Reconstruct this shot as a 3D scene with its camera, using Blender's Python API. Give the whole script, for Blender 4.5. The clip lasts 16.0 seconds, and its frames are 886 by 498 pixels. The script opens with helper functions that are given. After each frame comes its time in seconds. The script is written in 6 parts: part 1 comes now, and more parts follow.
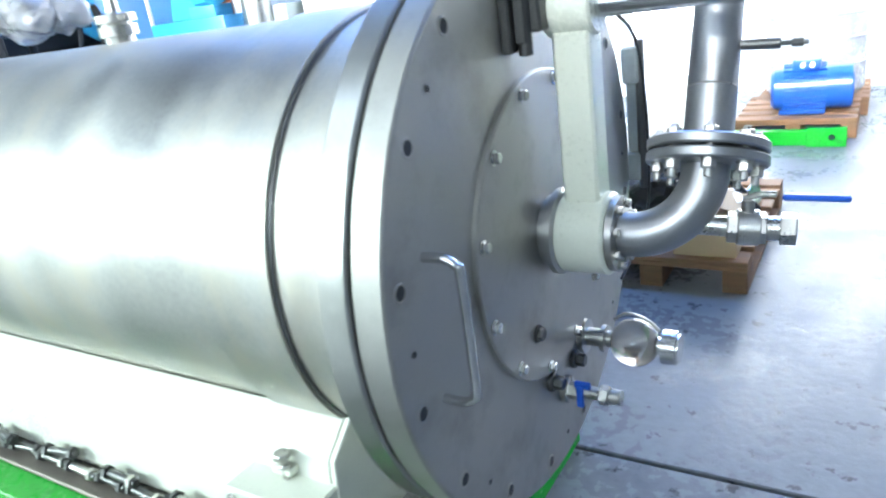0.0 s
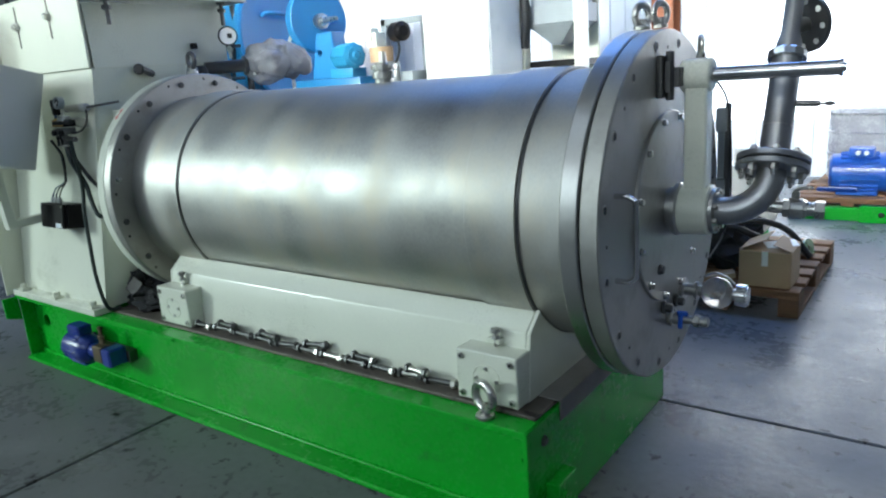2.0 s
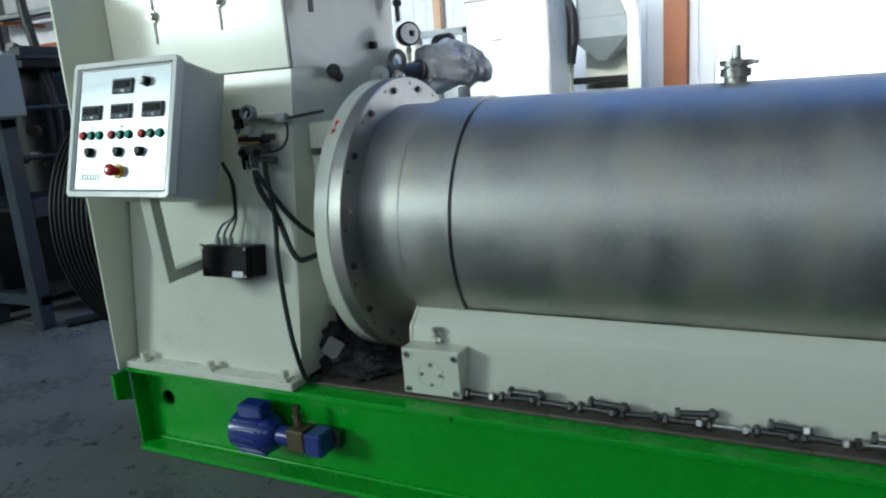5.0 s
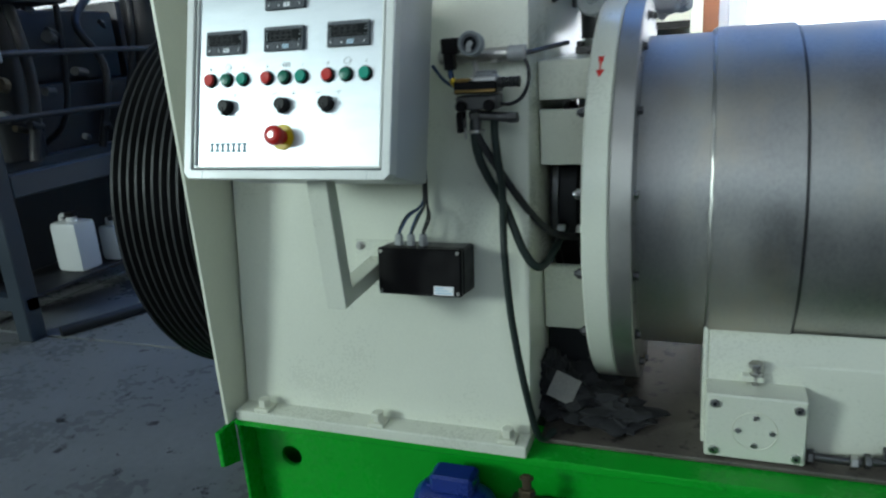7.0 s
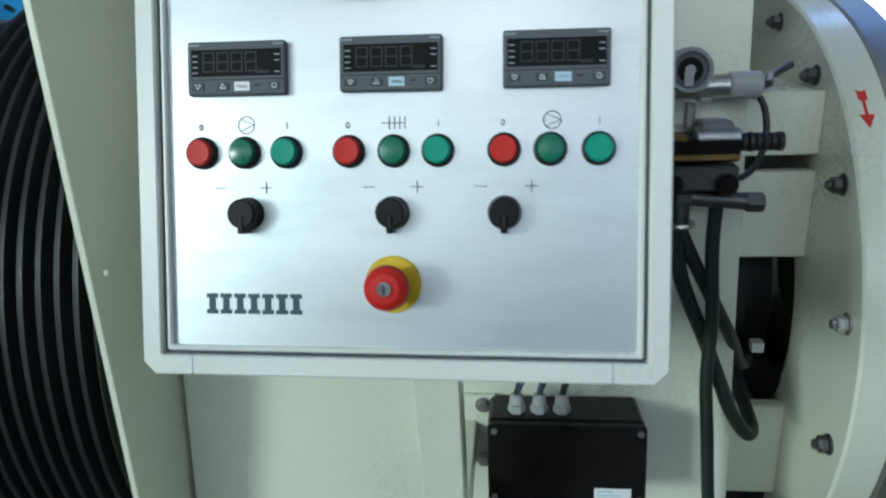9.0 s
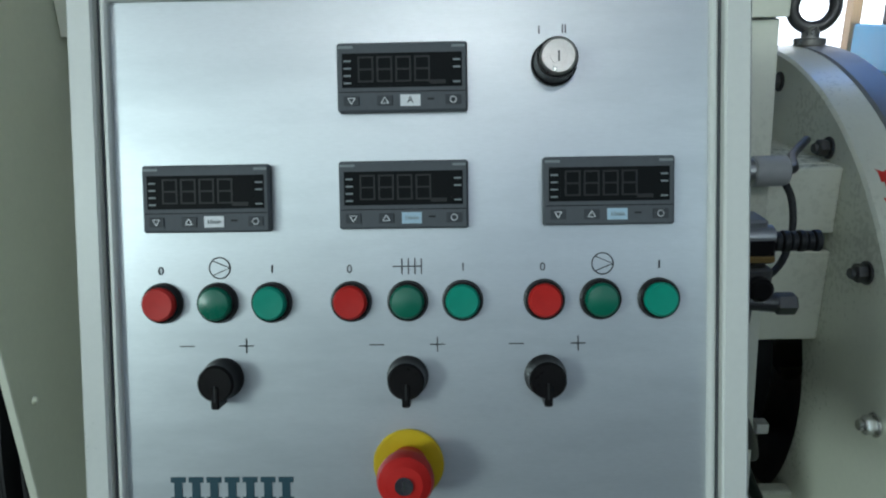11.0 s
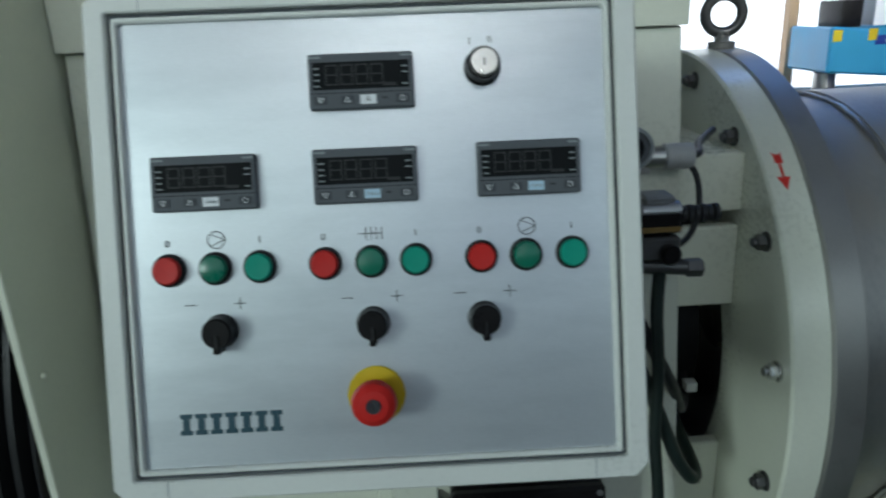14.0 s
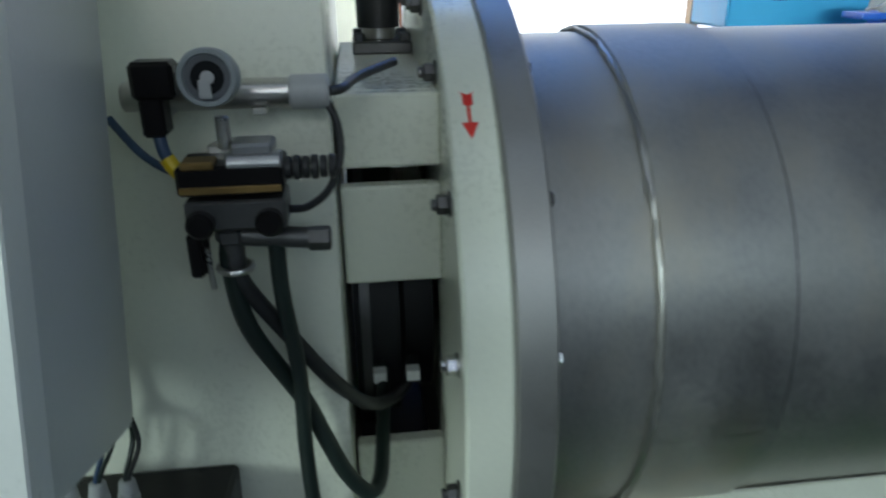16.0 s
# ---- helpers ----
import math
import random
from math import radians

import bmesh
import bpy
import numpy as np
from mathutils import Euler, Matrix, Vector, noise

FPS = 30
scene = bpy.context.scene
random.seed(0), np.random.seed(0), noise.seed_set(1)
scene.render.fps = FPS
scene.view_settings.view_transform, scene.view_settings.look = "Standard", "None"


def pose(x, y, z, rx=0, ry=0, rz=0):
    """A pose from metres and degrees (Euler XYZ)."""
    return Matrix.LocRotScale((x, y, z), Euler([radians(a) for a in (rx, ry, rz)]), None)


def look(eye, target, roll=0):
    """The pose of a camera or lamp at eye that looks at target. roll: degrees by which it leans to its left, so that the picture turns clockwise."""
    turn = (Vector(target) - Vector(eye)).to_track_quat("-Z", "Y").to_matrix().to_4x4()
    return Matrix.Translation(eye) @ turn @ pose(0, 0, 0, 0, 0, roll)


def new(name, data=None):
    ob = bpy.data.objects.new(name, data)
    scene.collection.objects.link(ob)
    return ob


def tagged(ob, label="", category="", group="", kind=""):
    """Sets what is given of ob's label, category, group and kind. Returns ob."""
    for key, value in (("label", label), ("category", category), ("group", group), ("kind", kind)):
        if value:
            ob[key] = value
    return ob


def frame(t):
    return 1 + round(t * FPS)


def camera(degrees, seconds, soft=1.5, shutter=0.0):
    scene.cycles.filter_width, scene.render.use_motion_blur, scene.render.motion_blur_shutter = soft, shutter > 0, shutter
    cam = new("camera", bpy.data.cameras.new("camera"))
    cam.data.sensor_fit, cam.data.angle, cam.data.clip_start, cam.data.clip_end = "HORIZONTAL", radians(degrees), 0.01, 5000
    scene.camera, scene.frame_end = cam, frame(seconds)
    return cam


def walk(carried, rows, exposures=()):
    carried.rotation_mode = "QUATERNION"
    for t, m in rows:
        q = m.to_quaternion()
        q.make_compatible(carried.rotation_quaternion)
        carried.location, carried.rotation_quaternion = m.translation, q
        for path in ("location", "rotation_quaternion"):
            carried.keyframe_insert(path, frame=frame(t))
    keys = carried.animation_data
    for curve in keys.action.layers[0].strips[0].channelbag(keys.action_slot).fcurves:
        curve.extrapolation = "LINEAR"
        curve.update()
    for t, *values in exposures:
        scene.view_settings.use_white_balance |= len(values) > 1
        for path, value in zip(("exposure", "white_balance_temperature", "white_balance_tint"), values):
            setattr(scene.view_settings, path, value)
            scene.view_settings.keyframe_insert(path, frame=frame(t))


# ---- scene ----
cam = camera(64.6, 16.0, soft=2.1, shutter=0.4)
PATH = [
    (0, (3.464, -0.178, 1.380), (2.432, 1.386, 0.682), -8.43),
    (0.5, (3.515, -0.481, 1.409), (2.497, 1.138, 0.823), -6.35),
    (1, (3.664, -0.711, 1.396), (2.475, 0.824, 0.915), -4.14),
    (1.5, (3.735, -0.886, 1.382), (2.438, 0.549, 0.875), -4.42),
    (2, (3.650, -1.137, 1.376), (2.485, 0.415, 0.890), -4.23),
    (2.5, (3.528, -1.268, 1.372), (2.366, 0.295, 0.919), -6.28),
    (3, (3.258, -1.266, 1.381), (2.165, 0.355, 0.961), -7.75),
    (3.5, (2.981, -1.332, 1.386), (1.895, 0.300, 0.992), -6.21),
    (4, (2.689, -1.450, 1.444), (1.629, 0.196, 1.033), -7.57),
    (4.2, (2.553, -1.476, 1.412), (1.521, 0.189, 1.009), -6.29),
    (6.3, (1.173, -1.233, 1.392), (0.471, 0.581, 0.925), -7.31),
    (6.5, (1.068, -1.174, 1.395), (0.352, 0.633, 0.925), -8.2),
    (7, (0.800, -1.078, 1.374), (0.123, 0.718, 0.813), -4.12),
    (7.5, (0.535, -0.952, 1.402), (0.085, 0.895, 0.780), -4.64),
    (8, (0.368, -0.747, 1.386), (0.049, 1.127, 0.765), -4.81),
    (8.5, (0.237, -0.539, 1.444), (-0.057, 1.345, 0.839), -3.95),
    (9, (0.111, -0.422, 1.450), (-0.105, 1.459, 0.806), -2.47),
    (9.5, (0.025, -0.309, 1.492), (0.109, 1.605, 0.916), -1.58),
    (10, (0.033, -0.257, 1.506), (0.074, 1.668, 0.964), -0.55),
    (10.2, (0.036, -0.260, 1.514), (0.045, 1.645, 0.905), -0.94),
    (12.3, (0.034, -0.312, 1.551), (-0.031, 1.565, 0.862), -1.92),
    (12.5, (0.033, -0.326, 1.557), (-0.035, 1.543, 0.848), -1.94),
    (13, (0.027, -0.373, 1.567), (-0.037, 1.499, 0.866), -2.31),
    (13.5, (0.025, -0.393, 1.561), (-0.019, 1.491, 0.893), -2.38),
    (14, (0.045, -0.401, 1.540), (0.102, 1.496, 0.909), -2.64),
    (14.5, (0.168, -0.410, 1.517), (0.388, 1.467, 0.863), -2.5),
    (15, (0.400, -0.448, 1.514), (0.686, 1.429, 0.886), 1.01),
    (15.5, (0.506, -0.389, 1.471), (0.817, 1.460, 0.775), -0.2),
    (16, (0.450, -0.214, 1.466), (0.676, 1.624, 0.710), -0.62),
]
EXPOSURES = [(0.0, 2.2), (0.5, 1.75), (1.0, 1.3), (1.5, 0.95), (2.0, 0.65), (2.5, 0.43), (3.0, 0.25), (4.0, 0.02), (6.5, 0.05), (7.0, 0.15), (8.0, 0.32), (8.5, 0.35), (9.0, 0.33), (9.5, 0.10), (10.0, -0.05), (12.5, -0.45), (14.0, -0.42), (15.0, -0.34), (15.5, -0.24), (16.0, 0.0)]
walk(cam, [(t, look(eye, target, roll)) for t, eye, target, roll in PATH], exposures=EXPOSURES)

# ---- light ----
world = bpy.data.worlds.new("world")
scene.world = world
world.use_nodes = True
wn = world.node_tree
sky = wn.nodes.new("ShaderNodeTexSky")
sky.sky_type, sky.sun_disc = "NISHITA", False
sky.sun_elevation, sky.sun_rotation = radians(48), radians(200)
wn.links.new(sky.outputs[0], wn.nodes["Background"].inputs[0])
wn.nodes["Background"].inputs[1].default_value = 0.12


def lamp(name, place, target, sx, sy, power, colour, spread=180):
    data = bpy.data.lights.new(name, "AREA")
    data.shape, data.size, data.size_y, data.energy, data.color = "RECTANGLE", sx, sy, power, colour
    ob = new(name, data)
    data.spread = radians(spread)
    ob.matrix_basis = look(place, target)
    return ob


# daylight in the openings of the hall, with added fill lamps
lamp("window_fill_light", (-5.4, -5.3, 3.1), (-2.2, 0, 1.6), 1.7, 1.3, 275, (0.80, 1.0, 0.97))
lamp("window_fill_light", (-2.0, -5.3, 3.4), (-0.4, 0, 2.0), 3.6, 1.2, 34, (0.80, 1.0, 0.96))
# Added fill for the saddle and barrel's right end; no source known here.
lamp("window_fill_light", (3.4, -5.3, 3.3), (2.6, 0, 2.0), 3.0, 1.2, 24, (0.80, 1.0, 0.97))
lamp("window_fill_light", (-2.2, -5.4, 5.0), (-2.2, 6.5, 2.1), 17.0, 0.9, 290, (0.93, 1.0, 1.0), 36)
# Added at the north opening for rim light and floor glare.
lamp("window_fill_light", (4.6, 7.15, 2.1), (4.6, 0, 1.4), 6.0, 3.4, 10, (0.92, 0.98, 1.0))
lamp("skylight", (1.0, 4.9, 6.05), (1.0, 4.9, 0), 9.0, 1.3, 165, (0.15, 0.37, 1.0))
# Weak overhead fill, added above an unseen roof strip.
lamp("skylight", (0.0, -2.2, 6.05), (0.0, -2.2, 0), 9.0, 1.2, 14, (0.75, 0.9, 1.0))

# ---- materials ----


def mat(name, colour, rough=0.5, metal=0.0, var=0.12, scale=4.0, fine=90.0, bump=0.05, dirt=None, dirt_at=0.62, stretch=(1, 1, 1), coat=0.0, island=0.0, dirt_scale=0.0, rvar=0.09, spec=0.5, soft=0.06):
    """Base colour with broad and fine variation, uneven gloss, fine relief and, where given, patches of dirt."""
    m = bpy.data.materials.new(name)
    m.use_nodes = True
    n, l = m.node_tree.nodes, m.node_tree.links
    b = n["Principled BSDF"]
    co, mp = n.new("ShaderNodeTexCoord"), n.new("ShaderNodeMapping")
    mp.inputs["Scale"].default_value = stretch
    l.new(co.outputs["Object"], mp.inputs[0])
    big, small = n.new("ShaderNodeTexNoise"), n.new("ShaderNodeTexNoise")
    big.inputs["Scale"].default_value, big.inputs["Detail"].default_value = scale, 5
    small.inputs["Scale"].default_value, small.inputs["Detail"].default_value = fine, 3
    l.new(mp.outputs[0], big.inputs[0]), l.new(mp.outputs[0], small.inputs[0])
    lo, hi = [c * (1 - var) for c in colour], [min(1, c * (1 + var)) for c in colour]
    ramp = n.new("ShaderNodeMix")
    ramp.data_type = "RGBA"
    ramp.inputs[6].default_value, ramp.inputs[7].default_value = (*lo, 1), (*hi, 1)
    both = n.new("ShaderNodeMath")
    both.operation = "MULTIPLY_ADD"
    both.inputs[1].default_value = 0.35
    l.new(small.outputs[0], both.inputs[0])
    part_big = n.new("ShaderNodeMath")
    part_big.operation = "MULTIPLY"
    part_big.inputs[1].default_value = 0.65
    l.new(big.outputs[0], part_big.inputs[0]), l.new(part_big.outputs[0], both.inputs[2])
    spread = n.new("ShaderNodeMapRange")
    spread.inputs[1].default_value, spread.inputs[2].default_value = 0.32, 0.68
    l.new(both.outputs[0], spread.inputs[0]), l.new(spread.outputs[0], ramp.inputs[0])
    out = ramp.outputs[2]
    if island:
        info, shift = n.new("ShaderNodeObjectInfo"), n.new("ShaderNodeHueSaturation")
        mr = n.new("ShaderNodeMapRange")
        mr.inputs[3].default_value, mr.inputs[4].default_value = 1 - island, 1 + island
        l.new(info.outputs["Random"], mr.inputs[0]), l.new(mr.outputs[0], shift.inputs["Value"])
        l.new(out, shift.inputs["Color"])
        out = shift.outputs[0]
    if dirt:
        dn, cr, dm = n.new("ShaderNodeTexNoise"), n.new("ShaderNodeValToRGB"), n.new("ShaderNodeMix")
        dm.data_type = "RGBA"
        dn.inputs["Scale"].default_value, dn.inputs["Detail"].default_value, dn.inputs["Roughness"].default_value = dirt_scale or scale * 1.7, 7, 0.65
        l.new(mp.outputs[0], dn.inputs[0]), l.new(dn.outputs[0], cr.inputs[0])
        cr.color_ramp.elements[0].position, cr.color_ramp.elements[1].position = dirt_at, dirt_at + soft
        l.new(cr.outputs[0], dm.inputs[0]), l.new(out, dm.inputs[6])
        dm.inputs[7].default_value = (*dirt, 1)
        out = dm.outputs[2]
    l.new(out, b.inputs["Base Color"])
    rr = n.new("ShaderNodeMapRange")
    rr.inputs[3].default_value, rr.inputs[4].default_value = max(0.02, rough - rvar), min(1, rough + rvar)
    rr.inputs[1].default_value, rr.inputs[2].default_value = 0.36, 0.64
    l.new(both.outputs[0], rr.inputs[0]), l.new(rr.outputs[0], b.inputs["Roughness"])
    b.inputs["Metallic"].default_value = metal
    b.inputs["Specular IOR Level"].default_value = spec
    b.inputs["Coat Weight"].default_value = coat
    b.inputs["Coat Roughness"].default_value = 0.12
    if bump:
        bp = n.new("ShaderNodeBump")
        bp.inputs["Strength"].default_value, bp.inputs["Distance"].default_value = bump, 0.004
        l.new(both.outputs[0], bp.inputs["Height"]), l.new(bp.outputs[0], b.inputs["Normal"])
    return m


def plain(name, colour, rough=0.4, metal=0.0, transmission=0.0, emission=0.0):
    m = bpy.data.materials.new(name)
    m.use_nodes = True
    b = m.node_tree.nodes["Principled BSDF"]
    b.inputs["Base Color"].default_value, b.inputs["Roughness"].default_value = (*colour, 1), rough
    b.inputs["Metallic"].default_value, b.inputs["Transmission Weight"].default_value = metal, transmission
    if emission:
        b.inputs["Emission Color"].default_value, b.inputs["Emission Strength"].default_value = (*colour, 1), emission
    return m


STEEL = mat("satin_steel", (0.50, 0.495, 0.475), 0.36, 1.0, 0.10, 2.2, 260, 0.03, stretch=(1, 0.25, 0.25))
BARREL = mat("blasted_steel", (0.43, 0.425, 0.405), 0.52, 1.0, 0.24, 4.5, 130, 0.10, dirt=(0.52, 0.47, 0.38), dirt_at=0.47, dirt_scale=5.0, rvar=0.13, stretch=(1.0, 0.6, 0.6), soft=0.30)
FLANGE = mat("machined_steel", (0.43, 0.42, 0.395), 0.48, 0.95, 0.12, 5, 300, 0.05, dirt=(0.33, 0.315, 0.285), dirt_at=0.50, rvar=0.12, soft=0.25)
DARKSTEEL = mat("dark_steel", (0.12, 0.12, 0.12), 0.42, 0.9, 0.2, 9, 200, 0.06)
CHROME = mat("polished_steel", (0.66, 0.66, 0.65), 0.18, 1.0, 0.06, 8, 200, 0.0)
ZINC = mat("zinc_steel", (0.52, 0.51, 0.48), 0.32, 1.0, 0.15, 30, 300, 0.05)
CREAM = mat("cream_paint", (0.71, 0.725, 0.615), 0.32, 0.0, 0.05, 3, 140, 0.03, dirt=(0.58, 0.58, 0.48), dirt_at=0.70, coat=0.3)
CREAMD = mat("cream_machine_paint", (0.70, 0.71, 0.585), 0.35, 0.0, 0.05, 3, 140, 0.03, coat=0.2)
GREEN = mat("green_paint", (0.004, 0.35, 0.022), 0.26, 0.0, 0.07, 3, 60, 0.010, dirt=(0.012, 0.21, 0.025), dirt_at=0.62, soft=0.10, spec=0.24, rvar=0.05)
DECK = mat("oily_steel_deck", (0.16, 0.14, 0.12), 0.5, 0.5, 0.3, 8, 160, 0.2, dirt=(0.05, 0.045, 0.04), dirt_at=0.56)
BLACKP = mat("black_plastic", (0.009, 0.008, 0.0085), 0.36, 0.0, 0.2, 20, 300, 0.03, spec=0.16)
RUBBER = mat("black_rubber", (0.014, 0.015, 0.016), 0.5, 0.0, 0.25, 14, 200, 0.1)
HOSEG = mat("green_black_hose", (0.009, 0.018, 0.015), 0.42, 0.0, 0.3, 10, 200, 0.08)
GREYBOX = mat("light_grey_enclosure", (0.60, 0.61, 0.60), 0.38, 0.0, 0.05, 4, 300, 0.06)
FRAMEW = mat("white_door_frame", (0.76, 0.77, 0.73), 0.35, 0.0, 0.04, 6, 200, 0.03, dirt=(0.66, 0.62, 0.48), dirt_at=0.74)
ALU = mat("brushed_aluminium", (0.61, 0.645, 0.67), 0.36, 0.62, 0.07, 5, 420, 0.008, stretch=(0.35, 1, 1.6), dirt=(0.49, 0.53, 0.555), dirt_at=0.46, soft=0.28, rvar=0.05)
METER = mat("meter_grey", (0.100, 0.109, 0.121), 0.6, 0.0, 0.1, 30, 300, 0.02, spec=0.3)
METERK = mat("meter_key_grey", (0.060, 0.066, 0.074), 0.5, 0.0, 0.1, 30, 300, 0.02, spec=0.3)
GLASSB = mat("black_display", (0.008, 0.009, 0.010), 0.62, 0.0, 0.1, 20, 200, 0.0, spec=0.12)
SEG = plain("dim_segments", (0.0145, 0.0155, 0.0165), 0.6)
WHITE = plain("white_print", (0.82, 0.83, 0.85), 0.5)
PALEBLUE = plain("pale_blue_label", (0.45, 0.62, 0.74), 0.5)
INK = plain("black_print", (0.015, 0.015, 0.017), 0.5)
LOGO = plain("dark_teal_print", (0.012, 0.06, 0.085), 0.5)
RED = mat("red_plastic", (0.58, 0.020, 0.016), 0.42, 0.0, 0.08, 20, 200, 0.0, spec=0.25)
REDPALE = mat("red_lens", (0.58, 0.035, 0.03), 0.45, 0.0, 0.08, 20, 200, 0.0, spec=0.25)
GREENB = mat("green_lens", (0.0, 0.30, 0.205), 0.45, 0.0, 0.08, 20, 200, 0.0, spec=0.25)
GREEND = mat("dark_green_lens", (0.0, 0.15, 0.09), 0.30, 0.0, 0.08, 20, 200, 0.0)
YELLOW = mat("yellow_plastic", (0.66, 0.46, 0.01), 0.4, 0.0, 0.06, 20, 200, 0.0)
REDPRINT = plain("red_print", (0.65, 0.03, 0.02), 0.5)
BLUE = mat("dark_blue_paint", (0.012, 0.035, 0.22), 0.32, 0.0, 0.15, 8, 150, 0.04, coat=0.2)
BLUEM = mat("motor_blue_paint", (0.01, 0.09, 0.42), 0.35, 0.0, 0.12, 6, 150, 0.04, coat=0.2)
BLUEL = mat("bright_blue_paint", (0.02, 0.20, 0.44), 0.35, 0.0, 0.10, 3, 150, 0.04, coat=0.2)
DIMBLUE = mat("dull_blue_cable", (0.02, 0.05, 0.11), 0.45, 0.0, 0.1, 12, 150, 0.02)
BLUEC = mat("sky_blue_paint", (0.03, 0.28, 0.48), 0.4, 0.0, 0.08, 3, 150, 0.04)
BLUEV = plain("blue_vinyl", (0.01, 0.10, 0.55), 0.4)
BRASS = mat("brass", (0.40, 0.26, 0.10), 0.35, 1.0, 0.15, 20, 200, 0.03)
WOOD = mat("pallet_wood", (0.19, 0.095, 0.045), 0.75, 0.0, 0.25, 5, 60, 0.25, stretch=(1, 6, 6), island=0.2)
CARD = mat("cardboard", (0.42, 0.29, 0.17), 0.8, 0.0, 0.1, 4, 120, 0.1)
FOIL = mat("cloudy_plastic_film", (0.34, 0.34, 0.36), 0.25, 0.0, 0.15, 6, 40, 0.5)
PIPE = mat("dull_stainless", (0.40, 0.405, 0.41), 0.42, 1.0, 0.12, 8, 200, 0.05)
BOWL = plain("smoky_glass", (0.48, 0.45, 0.42), 0.08, 0.0, 0.75)
RAG = mat("black_cloth", (0.018, 0.018, 0.02), 0.9, 0.0, 0.4, 12, 90, 0.8)
PULLEY = mat("cast_iron_pulley", (0.022, 0.022, 0.023), 0.5, 0.5, 0.3, 8, 160, 0.15)
FILM = plain("crumpled_clear_film", (0.50, 0.50, 0.53), 0.22, 0.0, 0.45)
OILY = mat("oily_brass", (0.13, 0.10, 0.06), 0.45, 0.6, 0.4, 30, 200, 0.06)
DULL = mat("dull_sheet_steel", (0.20, 0.19, 0.175), 0.6, 0.0, 0.25, 12, 200, 0.05)
GREYM = mat("machine_grey_paint", (0.24, 0.27, 0.28), 0.45, 0.0, 0.15, 3, 120, 0.05)
DARKM = mat("near_black_machine", (0.012, 0.013, 0.015), 0.55, 0.2, 0.5, 5, 80, 0.2)
# Slate blue taken darker to hold the dimness of the far side.
BEAMB = mat("dimmed_slate_paint", (0.02, 0.03, 0.042), 0.5, 0.0, 0.15, 3, 120, 0.05)
ORANGE = mat("red_oxide_paint", (0.36, 0.12, 0.045), 0.55, 0.0, 0.12, 3, 100, 0.06)
GLANDG = mat("grey_plastic", (0.40, 0.41, 0.41), 0.5, 0.0, 0.08, 12, 150, 0.03)
PINE = mat("planed_timber", (0.50, 0.33, 0.19), 0.6, 0.0, 0.12, 4, 60, 0.1, stretch=(6, 6, 1))
CLAD = mat("white_cladding", (0.66, 0.69, 0.72), 0.5, 0.0, 0.06, 0.8, 60, 0.04, dirt=(0.55, 0.56, 0.55), dirt_at=0.72, island=0.03)
# Dark sheet for the unseen roof and walls, keeps bounce light low.
HALLDARK = mat("unseen_dark_sheet", (0.14, 0.145, 0.15), 0.6, 0.0, 0.1, 1.0, 40, 0.05)
CONCRETE = mat("painted_concrete", (0.140, 0.146, 0.150), 0.34, 0.0, 0.26, 2.4, 26, 0.85, dirt=(0.030, 0.030, 0.032), dirt_at=0.605, dirt_scale=12.0, rvar=0.18, spec=0.18, soft=0.04)
# Emission replaces the light falling on the white wall.
BACKDROP = plain("glowing_white_backdrop", (0.90, 0.95, 1.0), 1.0, 0.0, 0.0, 1.7)

# ---- mesh helpers ----
WORLD = {}


def box(x0, x1, y0, y1, z0, z1, b=0.003):
    bm = bmesh.new()
    bmesh.ops.create_cube(bm, size=1)
    for v in bm.verts:
        v.co = ((x0 + x1) / 2 + v.co.x * (x1 - x0), (y0 + y1) / 2 + v.co.y * (y1 - y0), (z0 + z1) / 2 + v.co.z * (z1 - z0))
    if b:
        bmesh.ops.bevel(bm, geom=bm.edges[:], offset=min(b, 0.3 * min(abs(x1 - x0), abs(y1 - y0), abs(z1 - z0))), segments=1 if b < 0.009 else 2, affect="EDGES", profile=0.6)
    return bm


def lathe(profile, p=(0, 0, 0), axis=(1, 0, 0), seg=32):
    """A turned body: (distance along the axis, radius) pairs from p."""
    bm = bmesh.new()
    turn = Vector(axis).normalized().to_track_quat("Z", "Y").to_matrix().to_4x4()
    m = Matrix.Translation(p) @ turn
    rings = []
    for a, r in profile:
        if r < 1e-6:
            rings.append([bm.verts.new(m @ Vector((0, 0, a)))])
        else:
            rings.append([bm.verts.new(m @ Vector((r * math.cos(2 * math.pi * k / seg), r * math.sin(2 * math.pi * k / seg), a))) for k in range(seg)])
    for u, w in zip(rings, rings[1:]):
        for k in range(seg):
            j = (k + 1) % seg
            if len(u) == 1 and len(w) == 1:
                break
            if len(u) == 1:
                bm.faces.new((u[0], w[j], w[k]))
            elif len(w) == 1:
                bm.faces.new((u[k], u[j], w[0]))
            else:
                bm.faces.new((u[k], u[j], w[j], w[k]))
    bmesh.ops.recalc_face_normals(bm, faces=bm.faces[:])
    return bm


def cyl(p, q, r, seg=20, r2=None, b=None):
    p, q = Vector(p), Vector(q)
    h = (q - p).length
    r2 = r if r2 is None else r2
    c = min(0.002, 0.15 * h, 0.2 * r) if b is None else b
    return lathe([(0, 0), (0, r - c), (c, r), (h - c, r2), (h, r2 - c), (h, 0)], p, q - p, seg)


def hexa(p, q, r):
    return cyl(p, q, r, 6)


